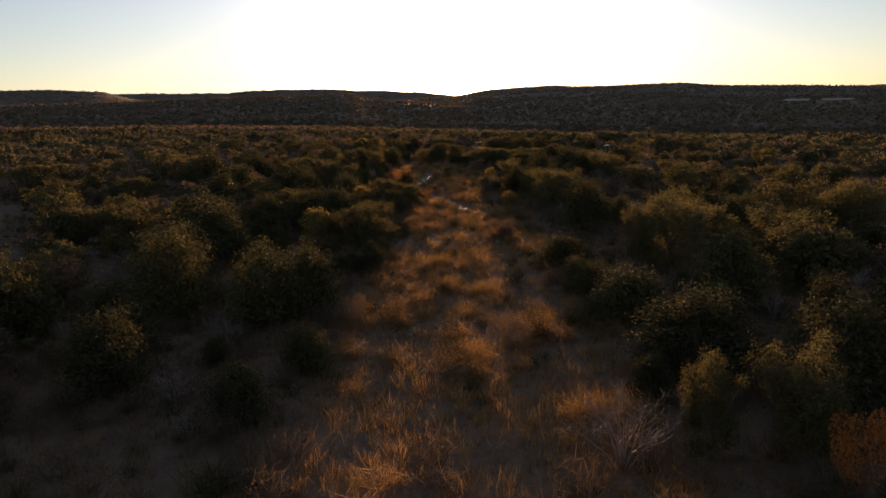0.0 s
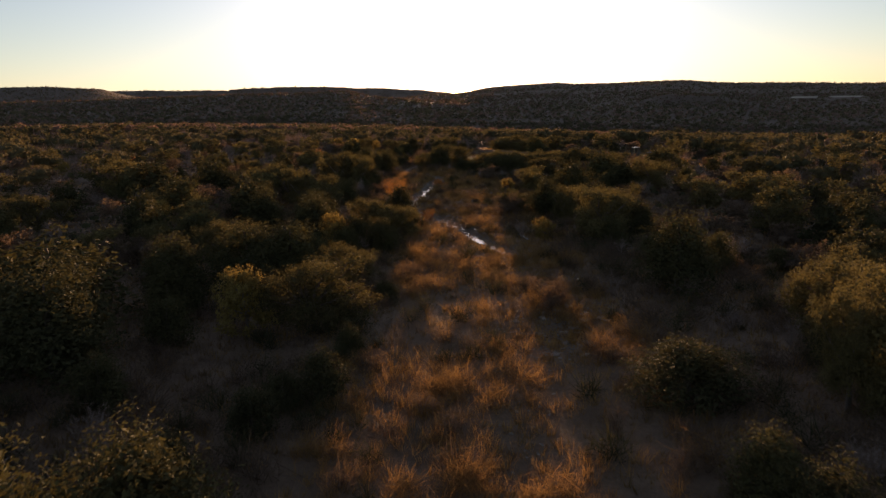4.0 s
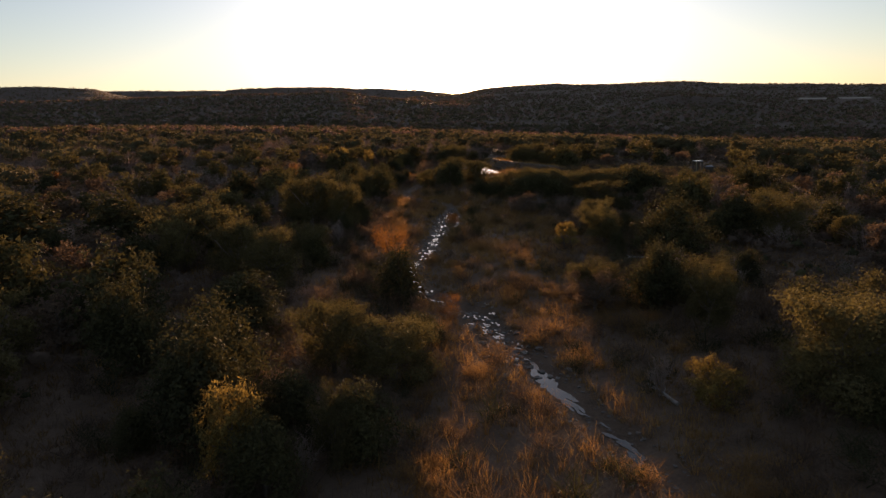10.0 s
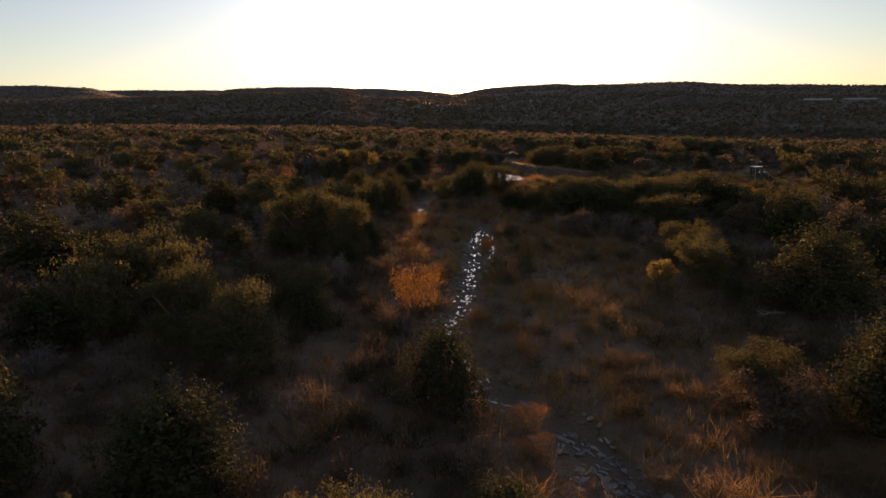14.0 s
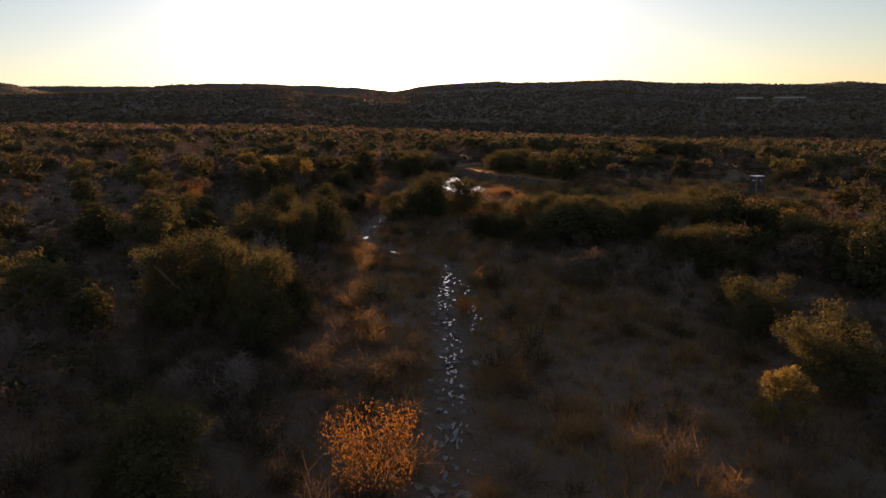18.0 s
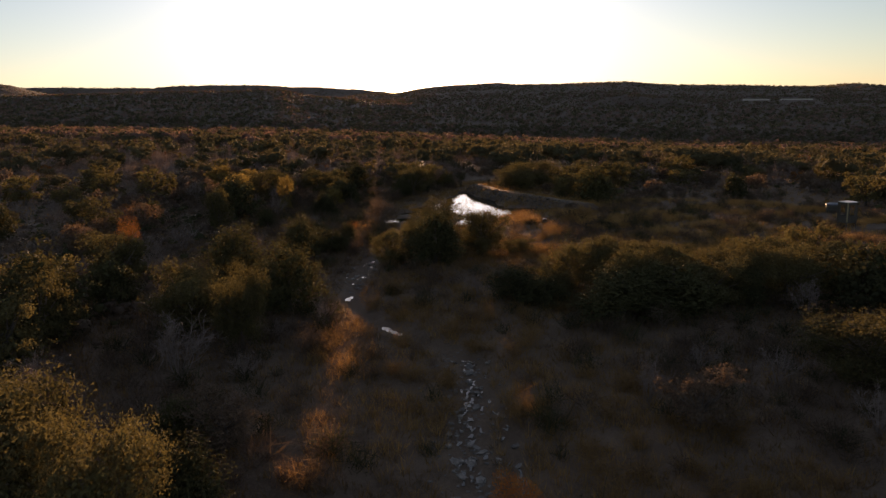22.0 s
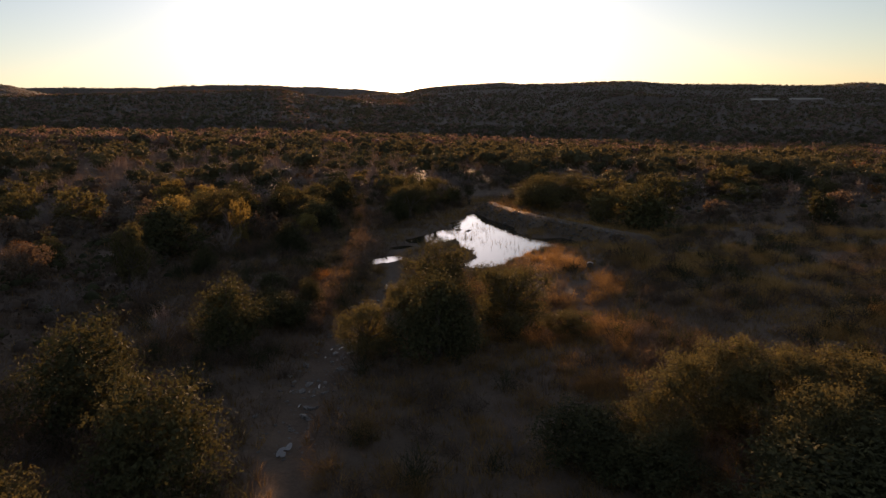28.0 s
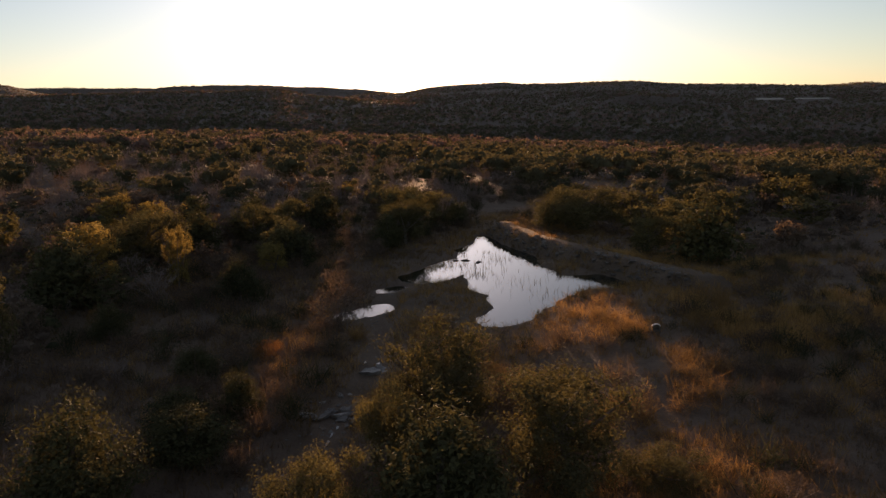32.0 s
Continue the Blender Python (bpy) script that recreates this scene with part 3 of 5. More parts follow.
def brush_meshes(seed, leaves, size, leaf, w=2.2, h=1.5):
    """Low bush: many thin stems under an open leafy dome."""
    r = np.random.default_rng(seed)
    lobes = [((0, 0, h * 0.5), (w * 0.34, w * 0.34, h * 0.42))]
    for k in range(6):
        a = k * 1.05 + r.normal() * 0.3
        s = w * r.uniform(0.14, 0.22)
        lobes.append(((math.cos(a) * w * 0.3, math.sin(a) * w * 0.3, h * r.uniform(0.35, 0.75)), (s, s, s * 0.9)))
    p, d = crown_points(lobes, leaves, r, 0.75)
    crown = leaf_cards(p, d, size * r.uniform(0.6, 1.4, len(p)), r)
    stems = []
    for c, q in lobes:
        for _ in range(2):
            e = np.array(c) + unit(r.normal(size=3)) * np.array(q) * 0.9
            stems.append(tube([(r.normal() * 0.08, r.normal() * 0.08, -0.15), e * [0.4, 0.4, 0.55], e], [0.022, 0.014, 0.005], 3))
    return raw_mesh("bush_stems", *join_linked(stems), TWIG, True), raw_mesh("bush_leaves", *crown, leaf)


def plant(name, first, second, names, label, category, group):
    ob = thing(name, label, category, group)
    link_part(names[0], first, ob)
    tip = link_part(names[1], second, ob)
    if names[1] == "twig_spray":
        tagged(tip, kind="stuff")
    return ob


LIB = {}


def library():
    """Each kind in a finely leaved form and, for the sides of the strip, a coarser one."""
    def put(key, ob):
        co = np.empty(len(ob.children[-1].data.vertices) * 3, dtype=np.float32)
        ob.children[-1].data.vertices.foreach_get("co", co)
        co = co.reshape(-1, 3)
        size = co.max(axis=0) - co.min(axis=0)
        LIB.setdefault(key, []).append((ob, 0.59 * float(size[0] + size[1]), float(co[:, 2].max())))
    oak_label = "rounded olive-green live oak rim-lit by low sun"
    for k in range(10):
        fine, mid = k < 4, k < 7
        key = "" if fine else "_mid" if mid else "_side"
        t, c, _ = oak_meshes(20 + k, 14000 if fine else 4400 if mid else 1800, 0.080 if fine else 0.135 if mid else 0.20)
        put("oak" + key, plant("live_oak", t, c, ("trunk", "crown"), oak_label, "tree", "live oaks along the creek"))
        t, c, _ = cedar_meshes(40 + k, 7000 if fine else 2400 if mid else 1100, 0.090 if fine else 0.15 if mid else 0.21)
        put("cedar" + key, plant("juniper", t, c, ("trunk", "crown"), "dense dark green juniper bush-tree with foliage to the ground", "tree", "junipers in the scrub"))
        t, c, _ = oak_meshes(100 + k, 4000 if fine else 1800 if mid else 900, 0.068 if fine else 0.11 if mid else 0.16, 3.2, 2.6, BROWN_LEAF, "shin_oak")
        put("tan" + key, plant("shin_oak", t, c, ("trunk", "crown"), "brown-leaved shin oak thicket tree in the scrub", "tree", "brown shin oaks"))
    for k in range(3):
        t, c, _ = oak_meshes(130 + k, 19000, 0.092, 7.0, 5.2)
        put("oak_big", plant("live_oak", t, c, ("trunk", "crown"), "broad many-lobed olive-green live oak rim-lit by low sun", "tree", "live oaks along the creek"))
    for k in range(4):
        a, b = bare_meshes(60 + k)
        put("bare", plant("mesquite", a, b, ("branchwork", "twig_spray"), "leafless grey many-stemmed mesquite in dry grass", "shrub", "bare mesquites in the scrub"))
        a, b = brush_meshes(70 + k, 1900 if k < 2 else 700, 0.058 if k < 2 else 0.105, BROWN_LEAF)
        put("brush" if k < 2 else "brush_side", plant("brush", a, b, ("branchwork", "foliage"), "low half-bare brown bush on dry ground", "bush", "brown bushes in the scrub"))
    for k in range(2):
        a, b = brush_meshes(80 + k, 3000, 0.055, RUST_LEAF, 2.4, 1.8)
        put("rust", plant("rust_bush", a, b, ("branchwork", "foliage"), "rust-red autumn bush glowing in low sun beside the creek", "bush", "rust-red bushes by the creek"))
        a, b = brush_meshes(85 + k, 3400, 0.062, LIFTED_RUST_LEAF, 2.4, 1.5)
        put("flame", plant("sumac", a, b, ("branchwork", "foliage"), "rust-red bush in dry grass, leaf colour brightened against the shade", "bush", "red sumacs along the creek"))
        t, c, _ = oak_meshes(90 + k, 3600, 0.08, 2.6, 2.8, GOLD_LEAF, "elm")
        put("gold", plant("yellow_elm", t, c, ("trunk", "crown"), "small autumn tree with yellow leaves among dark scrub", "tree", "yellow autumn trees"))


library()
USED = set()
PLANTED = []


def grow(kind, x, y, w, h=None, r=rng):
    """Plant one of a kind at x, y with crown width w and height h."""
    if kind + "_side" in LIB:
        out = abs(x - 1) + max(0, y - 175) * 0.7
        if kind == "oak" and w > 5.4 and out < 36:
            kind = "oak_big"
        else:
            kind += "" if out < 17 else "_mid" if out < 38 and kind != "brush" else "_side"
    k = int(r.integers(len(LIB[kind])))
    ob, w0, h0 = LIB[kind][k]
    h = h or min(3.8, h0 * w / w0)
    z = float(sheet_height(np.array([x]), np.array([y]))[0])
    m = Matrix.Translation((x, y, z - 0.03)) @ Matrix.Rotation(r.uniform(0, 6.283), 4, "Z") @ Matrix.Diagonal((w / w0, w / w0, h / h0, 1))
    if (kind, k) in USED:
        made = copy_thing(ob, m)
        made.matrix_basis = m
    else:
        ob.matrix_basis = m
        USED.add((kind, k))
        made = ob
    PLANTED.append((x, y, w))
    return made


# ---- trees and bushes that stand out, by stretch of the creek ----
def grow_all(kind, rows):
    """Plant rows of x, y, crown width and, where it matters, height."""
    for row in rows:
        grow(kind, *row)


# lower creek
grow_all("oak", [(-6.4, 55.6, 4.3, 3.5), (19.6, 52.3, 3.3), (18.3, 54.1, 3.2), (15.9, 53.4, 4.0), (-26.3, 56.4, 4.0), (33.2, 59.6, 5.5),
                 (10.5, 19.6, 2.6, 3.7), (7.6, 19.6, 1.6, 2.9), (13.8, 44.2, 4.2, 4.4), (12.4, 44.9, 2.0, 3.8)])
grow_all("cedar", [(-12.6, 54.0, 1.7), (-6.9, 23.0, 1.7), (12.8, 22.5, 3.1), (-12.3, 25.4, 2.4, 3.0), (9.4, 26.6, 3.3, 3.0), (-13.9, 29.6, 2.2),
                   (8.9, 33.6, 3.0, 2.4), (-15.5, 49.8, 3.4), (14.4, 36.2, 2.6), (-20.8, 34.5, 2.2), (-15.6, 40.9, 3.5), (-19.5, 57.6, 4.9),
                   (-8.7, 35.0, 2.7, 3.6), (-7.2, 37.2, 2.6, 3.1), (-13.5, 35.4, 2.8, 4.1), (7.7, 46.3, 2.8, 1.9), (-17.2, 53.0, 3.6, 3.8), (-3.5, 60.8, 1.2, 1.0)])
grow_all("bare", [(4.9, 19.2, 4.4), (-8.3, 22.0, 1.8), (-10.6, 32.4, 2.2)])
grow_all("brush", [(2.8, 30.1, 2.6), (-1.2, 45.7, 1.4), (-4.5, 34.3, 2.0, 1.6), (6.3, 61.6, 1.4, 0.8)])
grow_all("rust", [(11.7, 21.2, 1.6)])
grow_all("flame", [(10.5, 17.3, 1.9, 2.5)])
grow_all("gold", [(-9.4, 54.7, 1.9, 3.2)])
grow_all("tan", [(4.9, 58.4, 2.1)])
# first bend
grow_all("oak", [(-4.0, 81.3, 3.1, 2.4), (-6.5, 82.2, 2.7, 2.9), (6.4, 92.4, 2.9), (-5.6, 62.7, 2.5, 2.8), (14.6, 82.0, 4.2), (-12.0, 96.3, 3.4, 3.8),
                 (-15.0, 99.0, 3.2, 3.6), (-17.3, 104.2, 3.6, 3.7), (-19.2, 100.5, 3.0, 3.6), (-13.8, 68.4, 3.5), (10.2, 86.4, 2.3, 3.2), (11.5, 90.6, 3.1),
                 (25.9, 61.8, 3.5), (28.0, 60.4, 5.2), (-49.3, 97.4, 8.2), (11.9, 78.0, 4.6, 4.2), (-5.3, 73.8, 1.4, 2.5)])
grow_all("cedar", [(-3.0, 85.4, 1.5, 1.4), (-11.4, 62.9, 3.1, 3.6), (-9.3, 65.0, 2.8, 3.2), (-11.6, 87.4, 2.8, 2.8), (-6.9, 75.7, 1.9), (-4.4, 93.2, 2.0),
                   (9.3, 91.0, 2.3), (-14.6, 60.9, 2.9), (12.2, 61.4, 3.0), (-9.7, 75.6, 2.5, 3.5), (-14.8, 82.3, 2.3, 3.5), (-10.4, 79.5, 2.5), (-17.1, 86.9, 2.9)])
grow_all("bare", [(-6.1, 73.3, 1.8), (8.6, 61.4, 2.4), (5.7, 78.7, 2.1), (18.2, 69.0, 3.5), (19.6, 78.2, 3.4)])
grow_all("brush", [(7.9, 79.9, 2.1)])
grow_all("rust", [(-1.7, 91.4, 1.8, 1.0), (-1.8, 89.2, 1.6, 0.9)])
grow_all("gold", [(-7.9, 72.9, 1.5, 2.9), (7.3, 77.7, 1.8, 1.6)])
grow_all("tan", [(5.8, 90.2, 2.4)])
# grassy bend
grow_all("oak", [(-15.6, 124.2, 3.8), (-12.0, 105.7, 3.2), (14.6, 129.0, 4.8, 3.2), (25.1, 111.2, 5.7), (10.6, 109.8, 3.3, 3.2), (11.7, 116.2, 3.2, 2.8),
                 (-13.9, 120.6, 4.4, 4.4), (-10.9, 119.5, 3.2, 4.1), (-21.4, 107.3, 4.5), (-19.9, 137.2, 3.2, 3.5)])
grow_all("cedar", [(14.1, 104.4, 3.4), (7.8, 139.2, 3.4, 2.3), (10.7, 139.7, 3.5, 2.4), (-28.1, 113.0, 4.1), (-34.3, 109.0, 5.5), (-26.0, 142.4, 3.0, 3.2)])
grow_all("bare", [(5.3, 128.7, 2.2), (-16.9, 129.6, 3.0), (-6.0, 101.6, 2.0), (-12.6, 132.7, 4.8, 3.3), (-12.4, 112.6, 2.6)])
grow_all("brush", [(-0.1, 114.4, 1.8), (-2.7, 135.6, 1.4)])
grow_all("rust", [(-5.5, 104.7, 3.3, 2.8), (-27.6, 135.0, 2.3)])
# rust bush in the trees' shade, its leaves coloured as if lit
grow_all("flame", [(-0.9, 122.2, 1.9, 1.2)])
grow_all("gold", [(7.1, 107.0, 1.3, 1.9)])
grow_all("tan", [(-7.9, 113.7, 1.6), (6.1, 126.3, 2.7), (-9.6, 126.4, 2.6)])
# thicket above the pond
grow_all("oak", [(3.4, 158.0, 4.1, 3.5), (7.3, 145.8, 3.2, 2.6), (11.2, 144.1, 3.4, 2.7), (9.7, 145.7, 3.4, 2.8), (-13.7, 139.7, 4.8, 3.7), (-10.8, 136.6, 2.3, 3.6), (17.5, 140.9, 3.7, 2.7),
                 (14.4, 143.0, 3.9, 2.8), (-1.6, 158.8, 2.0, 2.4), (-0.1, 161.6, 3.9, 3.6), (5.9, 157.0, 2.2, 1.3), (-3.7, 155.3, 2.3, 2.7)])
grow_all("oak", [(tx, ty, tw, 2.7) for tx, ty, tw in [(13.0, 140.4, 3.6), (16.0, 144.2, 3.6), (20.2, 142.6, 3.9), (23.2, 144.0, 3.6), (8.8, 141.8, 3.4),
                                                      (12.6, 145.4, 3.4), (18.6, 146.0, 3.4)]])
grow_all("cedar", [(-0.6, 154.6, 2.7, 3.4), (4.5, 142.3, 1.9, 1.6), (-10.2, 157.1, 2.6), (-9.5, 143.3, 2.9), (-9.0, 162.5, 1.7, 1.3), (-7.0, 163.2, 1.1, 1.6), (-13.2, 148.2, 3.1),
                   (-9.7, 168.0, 1.4, 1.1), (3.2, 144.1, 2.6, 1.7), (-20.9, 140.1, 3.0), (-8.1, 160.5, 2.0, 1.5)])
grow_all("bare", [(1.1, 144.8, 2.8), (-7.4, 140.3, 2.1), (-13.4, 157.9, 2.7), (8.6, 131.8, 2.4)])
grow_all("brush", [(8.8, 155.3, 1.9)])
grow("oak", 5.4, 144.4, 3.0, 2.1)
grow_all("rust", [(-7.0, 169.6, 1.7), (-55.5, 168.9, 3.6), (-22.8, 158.6, 2.3, 3.4)])
# pond and beyond
grow_all("oak", [(15.1, 204.0, 8.0, 3.5), (21.2, 200.5, 3.8, 2.5), (18.0, 190.8, 3.4), (22.6, 209.0, 5.0, 2.8), (27.3, 209.8, 4.8, 2.1), (38.4, 205.6, 5.2, 2.1), (32.6, 208.8, 5.0, 2.7),
                 (-12.2, 197.8, 4.1), (1.8, 206.0, 4.1), (-19.0, 190.9, 6.0), (-18.6, 169.2, 2.4, 3.8)])
grow_all("cedar", [(-19.0, 178.4, 3.2), (20.8, 187.5, 3.5)])
grow_all("bare", [(-18.2, 186.5, 3.2), (-13.2, 223.1, 6.5)])
grow_all("brush", [(-4.0, 179.9, 3.6), (-4.4, 175.5, 4.1), (26.4, 188.6, 2.1)])
grow_all("rust", [(-29.7, 178.8, 2.7), (-54.4, 273.4, 3.8)])
grow_all("gold", [(-19.4, 182.6, 2.5, 4.0), (-14.5, 183.6, 1.5, 3.7), (-21.3, 202.2, 2.4), (-25.6, 206.0, 3.1)])


# ---- scattered scrub ----
def open_strip(x, y):
    """1 in the grassy strip along the creek and round the pond."""
    mid = np.interp(y, [0, 40, 70, 90, 110, 135, 165, 185, 205, 230], [1, 1.5, 2.5, 3.0, 2.0, -1.0, 4.0, 9.0, 12.0, 12])
    half = np.interp(y, [0, 30, 60, 90, 110, 130, 150, 170, 190, 205, 230], [5, 6, 5.5, 5.5, 7, 7, 5, 8, 13, 6, 0.1])
    return 1 - step(half * 0.85, half * 1.25, np.abs(x - mid))


def clear_of(x, y):
    """How open the ground is: 1 in the creek clearing and round the pond, 0 in thick scrub."""
    strip = open_strip(x, y)
    flat = 1 - step(0.8, 1.1, np.hypot((x - 30) / 20, (y - 169) / 20))
    bank = 0.6 * (1 - step(0.8, 1.1, np.hypot((x + 14) / 12, (y - 172) / 20)))
    return np.maximum(strip, np.maximum(flat * 0.9, bank))


# spots with nothing taller than grass: x, y, radius
OPEN_SPOTS = [(-7.5, 21.5, 3.2), (-9.9, 18.7, 2.8), (12, 157, 7.5), (21, 160, 10), (31, 166, 13), (28, 155, 7), (42, 172, 9), (24, 178, 8), (-3.6, 77.6, 2.0)]


def in_lane(x, y):
    """Low gaps along the sun's way, through which it reaches the grass."""
    left = np.abs(x + 7.0 - 0.03 * (y - 130)) < 2.4
    pond = np.abs(x - 10.0 - 0.03 * (y - 190)) < 1.9
    flat = (np.sin((x - 0.03 * (y - 165)) * 1.1) > 0.5) & (x > 17) & (x < 50) & (y > 150) & (y < 240)
    return ((left | pond) & (y > 112) & (y < 224)) | flat


def scatter_trees():
    """Single plants in the strip that the flight passes over."""
    r = np.random.default_rng(11)
    left = {"oak": 130, "cedar": 150, "bare": 250, "brush": 210, "tan": 150, "rust": 16, "gold": 16}
    names = ["oak", "cedar", "bare", "brush", "tan", "rust", "gold"]
    odds = np.array([0.13, 0.15, 0.27, 0.24, 0.19, 0.01, 0.01])
    size = {"oak": (2.7, 4.5), "cedar": (1.5, 2.9), "bare": (2.2, 4.2), "brush": (1.1, 2.3), "tan": (1.8, 3.0), "rust": (1.1, 1.9), "gold": (1.2, 2.0)}
    taken = [(x, y, w) for x, y, w in PLANTED]
    tries = 0
    while tries < 14000 and sum(left.values()) > 0:
        tries += 1
        y = 8 + 205 * r.random()
        x = float(np.clip(r.normal() * 27, -66, 66))
        if abs(x) > 12 + 0.66 * y:
            continue
        if r.random() < float(clear_of(np.array(x), y)):
            continue
        kind = names[r.choice(7, p=odds / odds.sum())]
        if left[kind] <= 0:
            continue
        if kind in ("oak", "cedar") and x < -8 and y > 135 and r.random() < 0.5:
            kind = "bare"
        if kind != "brush" and in_lane(x, y):
            continue
        w = r.uniform(*size[kind])
        if abs(x - 1) < 19 and y < 176 and kind not in ("bare", "brush"):
            # the trees that stand out along the creek are planted one by one above
            if kind != "cedar":
                continue
            w *= 0.62
        if kind == "bare" and abs(x - 1) < 19 and y < 176:
            if abs(x - 1) < 9.5:
                continue
            w *= 0.75
        if any((x - a) ** 2 + (y - b) ** 2 < (0.29 * (w + c)) ** 2 for a, b, c in taken):
            continue
        if 14 < y < 182 and float(path_dist(np.array(x), np.array(y), CREEK)) < 1.0 + 0.5 * w:
            continue
        if kind != "brush" and any((x - a) ** 2 + (y - b) ** 2 < c * c for a, b, c in OPEN_SPOTS):
            continue
        if wave(np.array(x), np.array(y), 7.0, 12) > 0.45 and kind in ("oak", "cedar"):
            continue
        left[kind] -= 1
        taken.append((x, y, w))
        grow(kind, x, y, w, None, r)
    return taken


TAKEN = scatter_trees()


def simple_crown(r, w, h, lobes, leaves, size, core=0):
    """Leaf-spray arrays for a plant of a joined wood; core: how many lobes get a dense heart."""
    ls = [((0, 0, h * 0.5), (w * 0.34, w * 0.34, h * 0.40))]
    for k in range(lobes):
        a = k * 2.4 + r.normal() * 0.4
        s = w * r.uniform(0.16, 0.24)
        ls.append(((math.cos(a) * w * 0.3, math.sin(a) * w * 0.3, h * r.uniform(0.4, 0.8)), (s, s, s * 0.85)))
    p, d = crown_points(ls, leaves, r, 0.3)
    sprays = leaf_cards(p, d, size * r.uniform(0.7, 1.4, len(p)), r, 0.75, 1.4)
    return join([sprays] + [lobe_core(np.array(c), np.array(q) * (0.55 if core > 5 else 0.66), r, 7 if core > 5 else 4) for c, q in ls[:core]])


def twig_dome(r, w, h, count, thin=1.0):
    """A dome of long thin twigs fanning out of one foot."""
    a = r.uniform(0, 6.283, count)
    lean = r.random(count) ** 0.7
    e = np.stack([np.cos(a) * w * 0.5 * lean, np.sin(a) * w * 0.5 * lean, h * (1.05 - 0.45 * lean) * r.uniform(0.7, 1.1, count)], axis=1)
    b = e * r.uniform(0.1, 0.75, count)[:, None] + r.normal(size=(count, 3)) * 0.15
    e = e + r.normal(size=(count, 3)) * 0.25
    s = unit(np.cross(e - b, r.normal(size=(count, 3)))) * r.uniform(0.012, 0.035, count)[:, None] * thin
    v = np.stack([b - s, b + s, e], axis=1).reshape(-1, 3)
    return v, np.arange(3 * count).reshape(-1, 3)


def scatter_joined(name, label, category, material, protos, xs, ys, scales, r, sink=0.1):
    """Many plants as one object: each is a turned, scaled prototype."""
    zs = sheet_height(xs, ys)
    vs, fs, base = [], [], 0
    which = r.integers(len(protos), size=len(xs))
    for x, y, z, s, k in zip(xs, ys, zs, scales, which):
        v, f = protos[k]
        a = r.uniform(0, 6.283)
        c, sn = math.cos(a), math.sin(a)
        w = np.empty_like(v)
        w[:, 0] = (v[:, 0] * c - v[:, 1] * sn) * s + x
        w[:, 1] = (v[:, 0] * sn + v[:, 1] * c) * s + y
        w[:, 2] = v[:, 2] * s * r.uniform(0.85, 1.15) + z - sink
        vs.append(w)
        fs.append(f + base)
        base += len(v)
    return tagged(new(name, raw_mesh(name, np.concatenate(vs), np.concatenate(fs), material, True)), label, category, kind="stuff")


